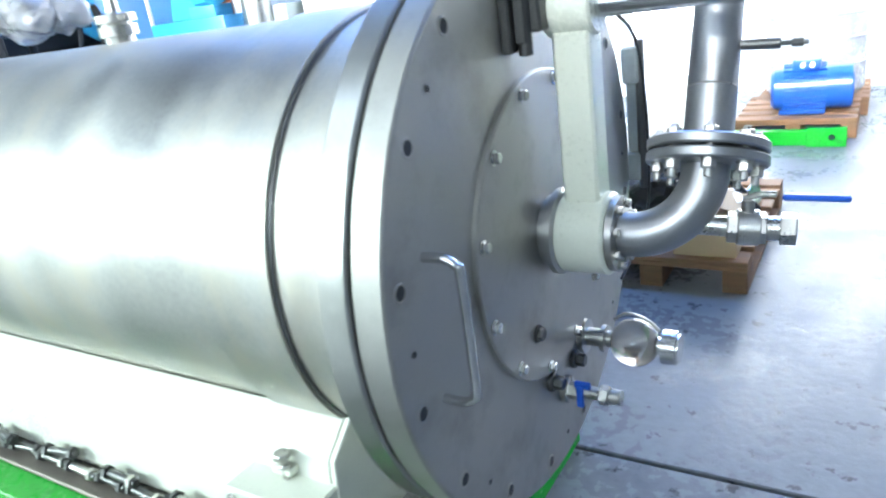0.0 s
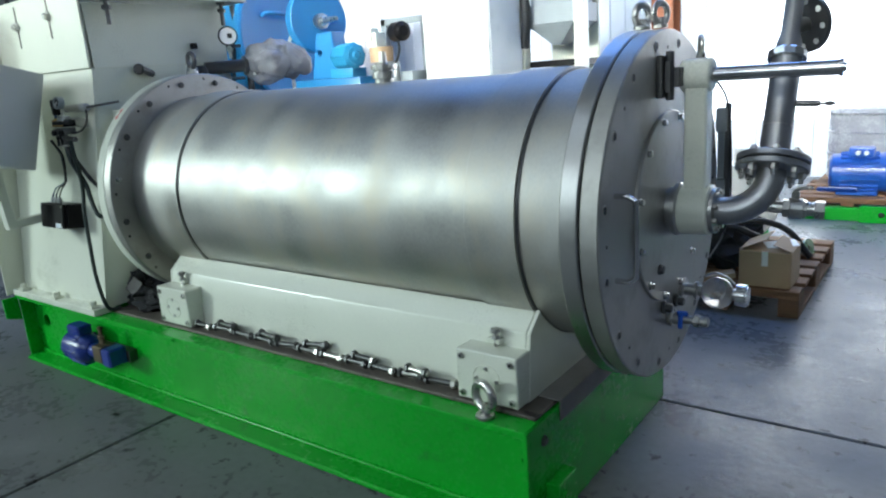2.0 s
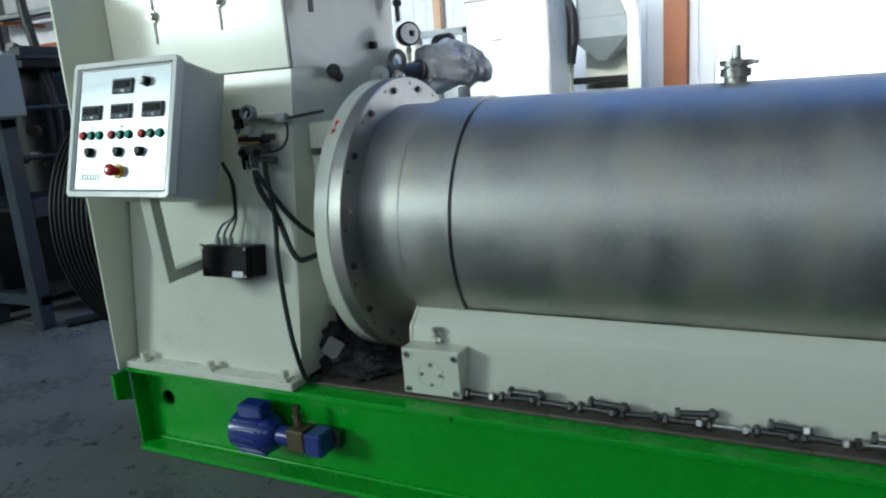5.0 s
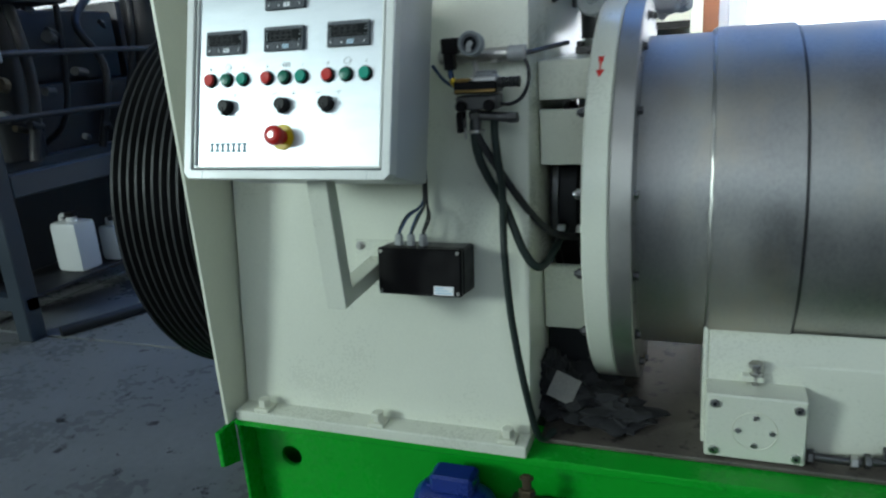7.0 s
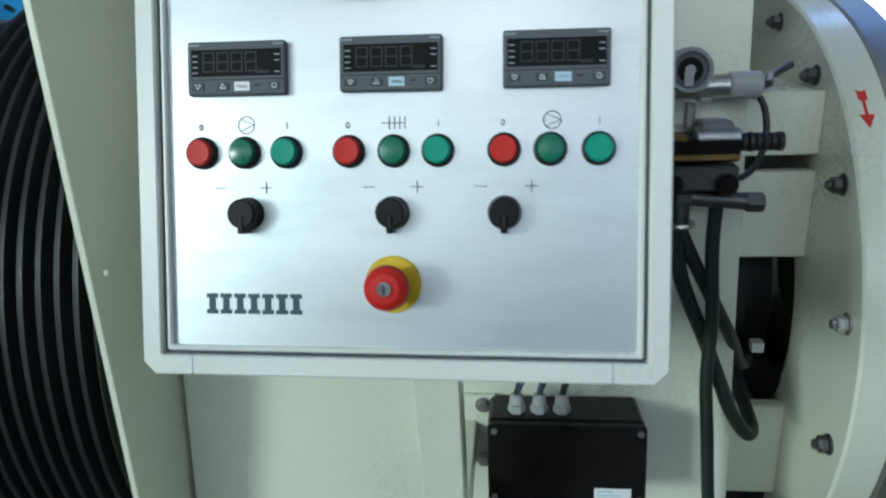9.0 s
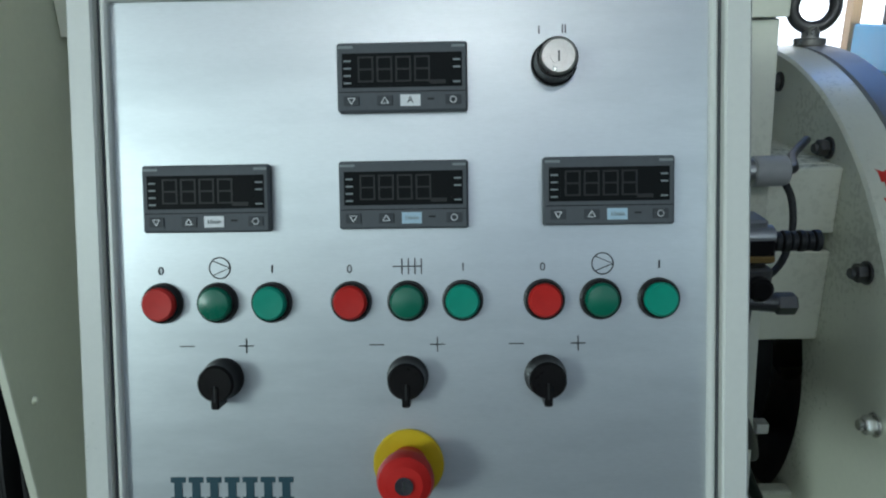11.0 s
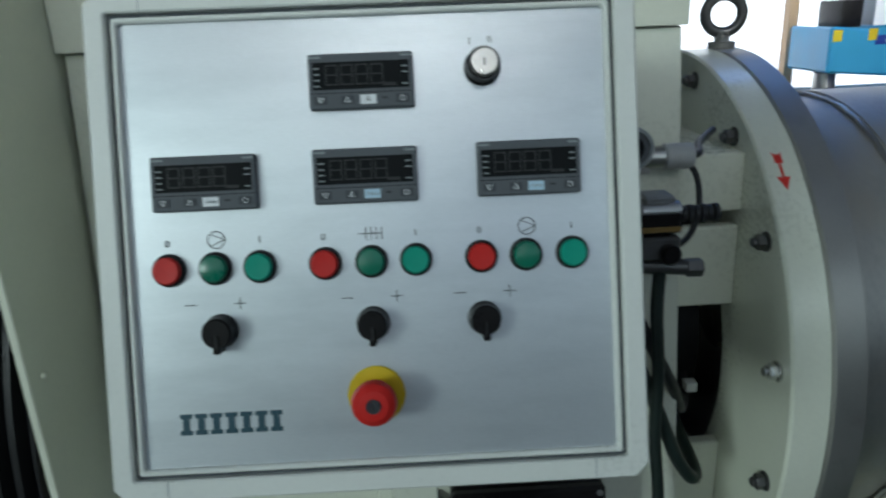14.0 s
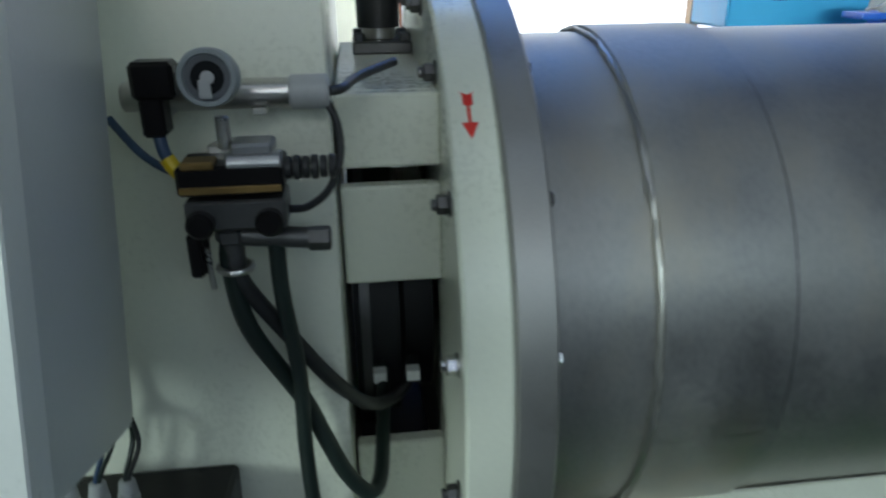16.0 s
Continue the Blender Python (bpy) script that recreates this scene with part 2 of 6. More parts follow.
def tube(points, r, seg=10, steps=6):
    """A round hose along a smooth curve through the points."""
    pts = [Vector(p) for p in points]
    seg = max(seg, 14) if r > 0.002 else seg
    if steps > 1 and len(pts) > 2:
        ext = [2 * pts[0] - pts[1], *pts, 2 * pts[-1] - pts[-2]]
        fine = []
        for i in range(1, len(ext) - 2):
            a, b, c, d = ext[i - 1:i + 3]
            for k in range(steps):
                t = k / steps
                fine.append(0.5 * (2 * b + (c - a) * t + (2 * a - 5 * b + 4 * c - d) * t * t + (3 * b - a - 3 * c + d) * t ** 3))
        pts = fine + [pts[-1]]
    bm = bmesh.new()
    rings, up = [], None
    for i, p in enumerate(pts):
        d = (pts[min(i + 1, len(pts) - 1)] - pts[max(i - 1, 0)]).normalized()
        if up is None:
            up = d.orthogonal().normalized()
        up = (up - d * up.dot(d)).normalized()
        side = d.cross(up)
        rings.append([bm.verts.new(p + r * (math.cos(2 * math.pi * k / seg) * up + math.sin(2 * math.pi * k / seg) * side)) for k in range(seg)])
    for u, w in zip(rings, rings[1:]):
        for k in range(seg):
            bm.faces.new((u[k], u[(k + 1) % seg], w[(k + 1) % seg], w[k]))
    bm.faces.new(rings[0][::-1]), bm.faces.new(rings[-1])
    bmesh.ops.recalc_face_normals(bm, faces=bm.faces[:])
    return bm


def ring(c, axis, big, small, seg=32, sub=12):
    prof = [(small * math.sin(2 * math.pi * k / sub), big + small * math.cos(2 * math.pi * k / sub)) for k in range(sub + 1)]
    bm = lathe(prof, c, axis, seg)
    bmesh.ops.remove_doubles(bm, verts=bm.verts[:], dist=1e-6)
    return bm


def prism(poly, axis, a0, a1, b=0.0, holes=()):
    """A flat outline swept along an axis. Outline pairs are (y, z) for x, (x, z) for y, (x, y) for z; holes are (u, v, r)."""
    bm = bmesh.new()

    def at(u, v, a):
        return {"x": (a, u, v), "y": (u, a, v), "z": (u, v, a)}[axis]

    loops = [poly] + [[(u + r * math.cos(2 * math.pi * k / 20), v + r * math.sin(2 * math.pi * k / 20)) for k in range(20)] for u, v, r in holes]
    edges = []
    for lp in loops:
        vs = [bm.verts.new(at(u, v, a0)) for u, v in lp]
        edges += [bm.edges.new((vs[i], vs[(i + 1) % len(vs)])) for i in range(len(vs))]
    if holes:
        faces = [f for f in bmesh.ops.triangle_fill(bm, use_beauty=True, edges=edges)["geom"] if isinstance(f, bmesh.types.BMFace)]
    else:
        faces = [bm.faces.new(bm.verts[:])]
    out = bmesh.ops.extrude_face_region(bm, geom=faces)["geom"]
    d = Vector(at(0, 0, a1 - a0))
    bmesh.ops.translate(bm, vec=d, verts=[v for v in out if isinstance(v, bmesh.types.BMVert)])
    bmesh.ops.recalc_face_normals(bm, faces=bm.faces[:])
    if b:
        sharp = [e for e in bm.edges if len(e.link_faces) == 2 and e.calc_face_angle(0) > 0.5]
        bmesh.ops.bevel(bm, geom=sharp, offset=b, segments=1, affect="EDGES")
    return bm


def join(*bms):
    out = bmesh.new()
    for bm in bms:
        me = bpy.data.meshes.new("tmp")
        bm.to_mesh(me), bm.free()
        out.from_mesh(me)
        bpy.data.meshes.remove(me)
    return out


def turned(bm, m):
    bm.transform(m)
    return bm


def lump(c, sx, sy, sz, rough=0.25, freq=6.0, sub=4, seed=0.0):
    """A crumpled lump: a fine ball pushed about by noise."""
    bm = bmesh.new()
    bmesh.ops.create_icosphere(bm, subdivisions=sub, radius=1)
    for v in bm.verts:
        d = v.co.normalized()
        k = 1 + rough * noise.noise(d * freq * 0.4 + Vector((seed, 0, 0))) + 0.5 * rough * noise.noise(d * freq + Vector((0, seed, 0))) + 0.35 * rough * abs(noise.noise(d * freq * 1.9))
        v.co = Vector((c[0] + sx * d.x * k, c[1] + sy * d.y * k, c[2] + sz * d.z * k))
    return bm


def mesh_of(name, bm, material):
    me = bpy.data.meshes.new(name)
    bm.to_mesh(me), bm.free()
    me.materials.append(material)
    me.shade_smooth()
    me.set_sharp_from_angle(angle=radians(27))
    return me


def thing(name, place, label, category, group="", kind=""):
    ob = new(name)
    ob.empty_display_size = 0.05
    ob.matrix_basis = Matrix.Translation(place)
    WORLD[ob.name] = Matrix.Translation(place)
    return tagged(ob, label, category, group, kind)


def part(name, bm, material, parent, label=""):
    bm.transform(WORLD[parent.name].inverted())
    ob = new(name, mesh_of(name, bm, material))
    ob.parent = parent
    WORLD[ob.name] = WORLD[parent.name]
    return tagged(ob, label)


def solid(name, bm, material, label, category, place=(0, 0, 0), group="", kind=""):
    """A thing that is one mesh."""
    bm.transform(Matrix.Translation(place).inverted())
    ob = new(name, mesh_of(name, bm, material))
    ob.matrix_basis = Matrix.Translation(place)
    WORLD[ob.name] = Matrix.Translation(place)
    return tagged(ob, label, category, group, kind)


def piece(name, mesh, m, parent):
    """One of many alike parts on shared mesh data; m is its pose in the parent."""
    ob = new(name, mesh)
    ob.parent = parent
    ob.matrix_basis = m
    return ob


def text(name, body, size, m, material, parent):
    cu = bpy.data.curves.new(name, "FONT")
    cu.body, cu.size, cu.align_x, cu.align_y, cu.extrude = body, size, "CENTER", "CENTER", 0.0004
    cu.materials.append(material)
    ob = new(name, cu)
    ob.parent = parent
    ob.matrix_basis = m
    return ob


def bolt(p, d, r=0.009, h=0.008, washer=True):
    """A hexagon head on a washer, at p and facing d."""
    p, d = Vector(p), Vector(d).normalized()
    head = hexa(p + d * 0.0025, p + d * (0.0025 + h), r)
    return join(cyl(p, p + d * 0.0025, r * 1.35, 16), head) if washer else head

# ---- the hall ----
X0, X1, Y0, Y1, TOP = -11.0, 8.0, -5.6, 7.3, 6.2
floor = tagged(new("floor"), "grey painted concrete hall floor, worn and stained", "floor", kind="structure")
WORLD["floor"] = Matrix()
part("subfloor", box(X0 - 0.4, X1 + 0.4, Y0 - 0.4, Y1 + 0.4, -0.30, -0.02, 0), DARKM, floor)
# Unseen roof and three walls enclose the hall and limit the fill light.
ceiling = solid("ceiling", join(box(X0, X1, Y0, -2.9, TOP, TOP + 0.12, 0), box(X0, X1, -1.5, 4.2, TOP, TOP + 0.12, 0), box(X0, X1, 5.6, Y1 + 0.2, TOP, TOP + 0.12, 0),
                                *[box(X0, X1, y, y + 0.12, TOP - 0.25, TOP, 0) for y in (-3.4, -0.9, 2.0, 3.9, 6.2)]), HALLDARK, "unseen dark roof closing the hall, on steel purlins", "ceiling", kind="structure")
ROOFLIGHT = plain("rooflight_sheet", (0.75, 0.85, 0.95), 0.3, 0.0, 0.85)
for y0 in (-2.9, 4.2):
    solid("window_roof", box(X0, X1, y0, y0 + 1.4, TOP + 0.03, TOP + 0.05, 0), ROOFLIGHT, "unseen clear rooflight strip in the roof", "rooflight", kind="structure").visible_shadow = False
# High sill makes the control panel's lower half reflect dark wall.
wall_south = solid("wall_south", join(box(X0, X1, Y0 - 0.2, Y0, 0, 2.4, 0), box(X0, X1, Y0 - 0.2, Y0, 4.3, 4.5, 0), box(X0, X1, Y0 - 0.2, Y0, 5.5, TOP, 0), box(X0, -6.2, Y0 - 0.2, Y0, 2.4, 4.3, 0),
                                      box(-2.4, -1.2, Y0 - 0.2, Y0, 2.4, 4.3, 0), box(5.6, X1, Y0 - 0.2, Y0, 2.4, 4.3, 0)), HALLDARK, "unseen dark wall with wide window openings, shapes the light", "wall", kind="structure")
wall_west = solid("wall_west", box(X0 - 0.2, X0, Y0, Y1, 0, TOP, 0), HALLDARK, "unseen dark end wall, added to cut bounce light", "wall", kind="structure")
wall_east = solid("wall_east", box(X1, X1 + 0.2, Y0, Y1, 0, TOP, 0), HALLDARK, "unseen dark end wall, added to cut bounce light", "wall", kind="structure")

wall_north = tagged(new("wall_north"), "white ribbed metal cladding wall, opening stands in for its brightly lit part", "wall", kind="structure")
WORLD["wall_north"] = Matrix()


def sheet(w, h):
    """A cladding sheet with a narrow joint and a shallow rib every 0.19 m."""
    prof = []
    n = round(w / 0.19)
    for k in range(n):
        a, p = k * w / n, w / n
        prof += [(a, 0.012), (a + 0.006, 0.0), (a + p - 0.006, 0.0), (a + p, 0.012)]
    bm = bmesh.new()
    lo = [bm.verts.new((x, y, 0)) for x, y in prof]
    hi = [bm.verts.new((x, y, h)) for x, y in prof]
    lb = [bm.verts.new((x, 0.05, 0)) for x in (0, w)]
    hb = [bm.verts.new((x, 0.05, h)) for x in (0, w)]
    for i in range(len(prof) - 1):
        bm.faces.new((lo[i], lo[i + 1], hi[i + 1], hi[i]))
    bm.faces.new((lb[1], lb[0], hb[0], hb[1]))
    bm.faces.new((*hi, hb[1], hb[0])), bm.faces.new((*reversed(lo), lb[0], lb[1]))
    bm.faces.new((lo[-1], lb[1], hb[1], hi[-1])), bm.faces.new((lb[0], lo[0], hi[0], hb[0]))
    bmesh.ops.recalc_face_normals(bm, faces=bm.faces[:])
    return bm


full, low, high = mesh_of("cladding_sheet", sheet(1.14, TOP), CLAD), mesh_of("cladding_sheet", sheet(1.14, 0.62), CLAD), mesh_of("cladding_sheet", sheet(1.14, TOP - 4.3), CLAD)
# Sheets left out where the wall is lit to white; a glowing backdrop shows.
OPENING = (1.24, 1.24 + 5 * 1.14)
for k in range(17):
    x = 1.24 + (k - 11) * 1.14
    if OPENING[0] - 0.01 <= x < OPENING[1] - 0.01:
        piece("cladding_sheet", low, Matrix.Translation((x, Y1, 0)), wall_north)
        piece("cladding_sheet", high, Matrix.Translation((x, Y1, 4.3)), wall_north)
    else:
        piece("cladding_sheet", full, Matrix.Translation((x, Y1, 0)), wall_north)
solid("backdrop", box(-14, 14, Y1 + 2.0, Y1 + 2.05, -0.3, 9, 0), BACKDROP, "glowing backdrop standing in for the brightly lit wall", "daylight", kind="structure")
for k, x in enumerate((-6.4, -4.6, 0.705)):
    solid("column", join(box(x, x + 0.25, Y1 - 0.27, Y1 - 0.255, 0, TOP), box(x, x + 0.25, Y1 - 0.035, Y1 - 0.02, 0, TOP), box(x + 0.118, x + 0.132, Y1 - 0.255, Y1 - 0.035, 0, TOP, 0)), ORANGE,
          "red-brown painted steel column on the wall", "column", (x + 0.12, Y1 - 0.15, 0), "hall columns", "structure")
for x in (-2.15, 4.05):
    solid("timber_post", box(x - 0.05, x + 0.05, Y1 - 0.16, Y1 - 0.03, 0, TOP), PINE, "pale planed timber post on the cladding", "post", (x, Y1 - 0.1, 0), "timber posts", "structure")
rail = thing("cable_tray", (-6.5, 6.7, 3.1), "grey cable tray along the wall", "cable tray", kind="structure")
part("tray", join(box(-10.9, -2.6, 6.55, 6.85, 3.05, 3.09), box(-10.9, -2.6, 6.55, 6.565, 3.05, 3.16), box(-10.9, -2.6, 6.835, 6.85, 3.05, 3.16)), GREYM, rail)
for x in (-10, -8, -6, -4, -2.7):
    part("bracket", box(x, x + 0.05, 6.5, 7.28, 2.99, 3.05), ORANGE, rail)
pipe = solid("gas_pipe", cyl((-10.9, 6.5, 3.42), (-2.6, 6.5, 3.42), 0.035), YELLOW, "thin yellow gas pipe along the wall", "pipe", (-6.5, 6.5, 3.42), kind="structure")
for z in (3.75, 2.55):
    solid("wall_rail", box(-10.9, -2.7 if z > 3 else -4.7, 7.05, 7.2, z, z + 0.14), ORANGE, "red-brown steel wall rail", "rail", (-6.8, 7.1, z), "wall rails", "structure")

# ---- machine base ----
base = thing("machine_base", (1.15, 0.978, 0), "green painted steel machine base frame on the floor", "machine base")
XL, XR, YF, YB, ZT = -0.44, 2.735, 0.40, 1.535, 0.378
for s, y0, y1, yw in ((1, YF, 0.56, 0.49), (-1, 1.375, YB, 1.448)):
    part("top_flange", box(XL, XR, y0, y1, ZT - 0.022, ZT), GREEN, base)
    part("bottom_flange", box(XL, XR, y0 - (0.004 if s > 0 else 0), y1, 0.0, 0.022, 0.006), GREEN, base)
    part("web", prism([(XL, 0.022), (XR - 0.012, 0.022), (XR - 0.012, ZT - 0.022), (XL, ZT - 0.022)], "y", yw, yw + 0.014, holes=[(-0.325, 0.215, 0.034), (2.680, 0.230, 0.014)] if s > 0 else ()), GREEN, base)
part("end_plate", prism([(YF + 0.002, 0.001), (YB - 0.002, 0.001), (YB - 0.002, ZT - 0.002), (YF + 0.002, ZT - 0.002)], "x", XR - 0.012, XR + 0.004, 0.002), GREEN, base)
part("end_plate", box(XL - 0.012, XL, 0.42, YB, 0.0, ZT), GREEN, base)
# Bead added along the web's foot to draw the bright edge highlight.
part("highlight_bead", cyl((XL + 0.01, 0.486, 0.027), (XR - 0.014, 0.486, 0.027), 0.009, 16), GREEN, base)
part("corner_gusset", prism([(0.345, ZT - 0.02), (0.345, ZT - 0.13), (0.42, ZT - 0.155), (0.42, ZT - 0.02)], "x", XL - 0.03, XL - 0.014, 0.002), GREEN, base)
part("deck_plate", box(0.44, XR - 0.006, 0.475, 1.48, ZT, ZT + 0.012), DECK, base, "oily brown steel deck plate")
part("side_lug", join(box(XR + 0.004, XR + 0.05, 0.50, 0.62, 0.03, 0.17), bolt((XR + 0.05, 0.53, 0.13), (1, 0, 0), 0.012), bolt((XR + 0.05, 0.53, 0.07), (1, 0, 0), 0.012)), GREEN, base)
part("end_bolt", bolt((XR + 0.004, 0.50, 0.31), (1, 0, 0), 0.013), DARKSTEEL, base)
part("drip_tray", join(box(2.66, 2.745, 0.60, 1.02, ZT + 0.013, ZT + 0.017), box(2.741, 2.746, 0.60, 1.02, ZT - 0.05, ZT + 0.017, 0.001)), DULL, base, "bent steel drip sheet at the end")
part("name_plate", join(box(0.86, 1.05, YF - 0.006, YF - 0.002, ZT - 0.02, ZT - 0.002, 0.001), cyl((0.875, YF - 0.009, ZT - 0.011), (0.875, YF - 0.004, ZT - 0.011), 0.005, 10), cyl((1.035, YF - 0.009, ZT - 0.011), (1.035, YF - 0.004, ZT - 0.011), 0.005, 10)), GREEN, base)

# ---- saddle, blocks and linked couplings ----
CY, CZ, RB = 0.978, 0.928, 0.43
saddle = thing("vessel_saddle", (1.75, 0.978, ZT), "cream painted steel saddle under the vessel", "saddle")
arc = [(CY + (RB + 0.004) * math.cos(radians(a)), CZ + (RB + 0.004) * math.sin(radians(a))) for a in range(218, 323, 6)]
sect = [(0.55, ZT + 0.013), (0.572, 0.605), (0.634, 0.656), *arc, (1.322, 0.656), (1.384, 0.605), (1.406, ZT + 0.013)]
part("saddle_body", prism(sect, "x", 0.838, 2.656, 0.005), CREAM, saddle)
for xa, xb in ((0.826, 0.838), (2.656, 2.668)):
    part("end_plate", prism(sect, "x", xa, xb, 0.002), CREAM, saddle)


def corner_block(x0):
    x1, xm = x0 + 0.216, x0 + 0.108
    b = thing("bearing_block", (xm, 0.53, ZT + 0.012), "cream painted square block with four socket screws", "bearing block", "bearing blocks")
    part("block", box(x0, x1, 0.487, 0.575, 0.393, 0.556, 0.004), CREAM, b)
    for dx in (0.02, 0.196):
        for z in (0.413, 0.535):
            s = part("screw", cyl((x0 + dx, 0.4875, z), (x0 + dx, 0.480, z), 0.0105, 18), ZINC, b)
            part("socket", hexa((x0 + dx, 0.4802, z), (x0 + dx, 0.4793, z), 0.005), INK, s)
    part("cap_ring", ring((xm, 0.4872, 0.470), (0, 1, 0), 0.048, 0.0016, 36, 8), CREAMD, b)
    for k in range(4):
        a = k * math.pi / 2
        q = (xm + 0.036 * math.cos(a), 0.4875, 0.470 + 0.036 * math.sin(a))
        part("cap_screw", cyl(q, (q[0], 0.482, q[2]), 0.0065, 14), ZINC, b)
    part("jack_plate", box(xm - 0.03, xm + 0.018, 0.545, 0.580, 0.565, 0.580, 0.002), CREAM, b)
    part("jack_bolt", join(cyl((xm, 0.552, 0.556), (xm, 0.552, 0.60), 0.008, 14), hexa((xm, 0.552, 0.60), (xm, 0.552, 0.614), 0.017), hexa((xm, 0.552, 0.581), (xm, 0.552, 0.589), 0.014)), ZINC, b, "zinc jacking bolt")
    return b


corner_block(0.834)
corner_block(2.450)
rnd = random.Random(4)


def loose_bolt(x, y, z, yaw, pitch, ln, r):
    """A big hexagon bolt with its nut, lying along +x from its head."""
    b = thing("loose_bolt", (0, 0, 0), "big dark steel hexagon bolt with nut lying on the deck", "bolt", "loose bolts")
    part("head", hexa((-0.014, 0, 0), (0, 0, 0), r * 1.75), DARKSTEEL, b)
    part("shank", cyl((0, 0, 0), (ln, 0, 0), r, 16), DARKSTEEL if rnd.random() < 0.75 else ZINC, b)
    part("nut", hexa((ln - 0.024, 0, 0), (ln - 0.008, 0, 0), r * 1.7), ZINC if rnd.random() < 0.4 else DARKSTEEL, b)
    b.matrix_basis = pose(x, y, z, 20 * rnd.random(), pitch, yaw)


x, k, DZ = 1.07, 0, ZT + 0.012
while x < 2.36:
    ln = 0.092 + 0.022 * rnd.random()
    loose_bolt(x, 0.512 + 0.012 * rnd.random(), DZ + 0.0172, rnd.uniform(-7, 7), 0, ln, 0.0098)
    if k % 4 in (1, 3) and x < 2.25:
        loose_bolt(x + 0.035, 0.520, DZ + 0.040, rnd.uniform(-10, 10), rnd.uniform(-4, 4), ln, 0.0098)
    x, k = x + ln + 0.020, k + 1


def eye_bolt(p, d, R, r, label, stem=0.03):
    p, d = Vector(p), Vector(d).normalized()
    e = thing("lifting_eye", p, label, "lifting eye", "lifting eyes")
    part("shank", join(cyl(p, p + d * 0.012, r * 2.2, 24), cyl(p, p + d * stem, r * 1.25, 18)), ZINC, e)
    return e


e = eye_bolt((2.583, 0.432, ZT), (0, 0, 1), 0.042, 0.013, "galvanised lifting eye on the green base")
part("eye", ring((2.583, 0.432, ZT + 0.068), (0.35, 1, 0), 0.040, 0.0135, 36, 14), ZINC, e)

# ---- grinding vessel ----
vessel = thing("grinding_vessel", (1.75, CY, CZ - RB), "large horizontal satin stainless steel vessel on a cream saddle", "steel vessel")
A = Vector((0, CY, CZ))
part("shell", lathe([(0.668, 0.10), (0.668, RB - 0.003), (0.833, RB - 0.003), (0.835, RB + 0.009), (1.018, RB + 0.009), (1.020, RB), (2.476, RB), (2.478, RB + 0.010), (2.648, RB + 0.010), (2.650, RB), (2.840, RB), (2.840, 0.10)], A, seg=160), BARREL, vessel)
# Dark ring puts the edge shading of the collar step into colour.
part("groove", ring((1.0225, CY, CZ), (1, 0, 0), RB + 0.0005, 0.003, 160, 8), DARKSTEEL, vessel, "dark ring at the collar edge")
part("groove", ring((2.653, CY, CZ), (1, 0, 0), RB + 0.0008, 0.005, 160, 8), DARKSTEEL, vessel, "dark ring at the collar edge")
weld = ring((0.832, CY, CZ), (1, 0, 0), RB + 0.002, 0.0045, 200, 8)
for v in weld.verts:
    v.co += 0.0040 * noise.noise_vector(v.co * 38)
part("weld_seam", weld, STEEL, vessel, "rough bright weld seam")
weld = ring((2.474, CY, CZ), (1, 0, 0), RB + 0.0012, 0.003, 200, 8)
for v in weld.verts:
    v.co += 0.0012 * noise.noise_vector(v.co * 55)
part("weld_seam", weld, STEEL, vessel)
part("vessel_flange", lathe([(2.833, 0.2), (2.833, 0.526), (2.837, 0.53), (2.881, 0.53), (2.885, 0.526), (2.885, 0.2)], A, seg=128), STEEL, vessel)
part("inner_flange", lathe([(0.617, 0.2), (0.617, 0.526), (0.620, 0.53), (0.665, 0.53), (0.668, 0.526), (0.668, 0.2)], A, seg=128), FLANGE, vessel)
NX, NY = 1.842, 0.978
noz = part("nozzle", lathe([(1.33, 0.036), (1.372, 0.036), (1.374, 0.047), (1.398, 0.047), (1.400, 0.036), (1.404, 0.036), (1.406, 0.050), (1.424, 0.050), (1.426, 0.02), (1.432, 0.016), (1.47, 0.013), (1.472, 0)], (NX, NY, 0), (0, 0, 1), 36), ZINC, vessel, "steel top nozzle with clamp")
part("clamp_bolt", cyl((NX + 0.05, NY - 0.02, 1.415), (NX + 0.066, NY - 0.03, 1.415), 0.007, 10), ZINC, noz)
for k in range(16):
    a = 2 * math.pi * (k + 0.5) / 16
    d = Vector((0, math.cos(a), math.sin(a)))
    part("flange_bolt", bolt(A + Vector((0.668, 0, 0)) + d * 0.49, (1, 0, 0), 0.0105, 0.010), DARKSTEEL if k != 7 else CHROME, vessel)
    part("tapped_hole", cyl(A + Vector((0.6685, 0, 0)) + Vector((0, math.cos(a + 0.13), math.sin(a + 0.13))) * 0.505, A + Vector((0.6692, 0, 0)) + Vector((0, math.cos(a + 0.13), math.sin(a + 0.13))) * 0.505, 0.006, 12, b=0), INK, vessel)

# ---- cream ring flange and lantern ----
lantern = thing("bearing_lantern", (0.49, CY, ZT), "cream painted bearing lantern with ring flange and cutouts", "bearing lantern")
part("ring_flange", lathe([(0.556, 0.30), (0.556, 0.526), (0.560, 0.53), (0.612, 0.53), (0.616, 0.526), (0.616, 0.30)], A, seg=128), CREAM, lantern)
for z0, z1 in ((1.224, 1.318), (1.062, 1.199), (0.62, 0.795)):
    part("side_bar", box(0.425, 0.556, 0.66, 0.685, z0, z1, 0.003), CREAM, lantern)
    part("side_bar", box(0.425, 0.556, 1.27, 1.295, z0, z1, 0.003), CREAM, lantern)
part("top_plate", box(0.425, 0.556, 0.685, 1.27, 1.298, 1.318, 0.003), CREAM, lantern)
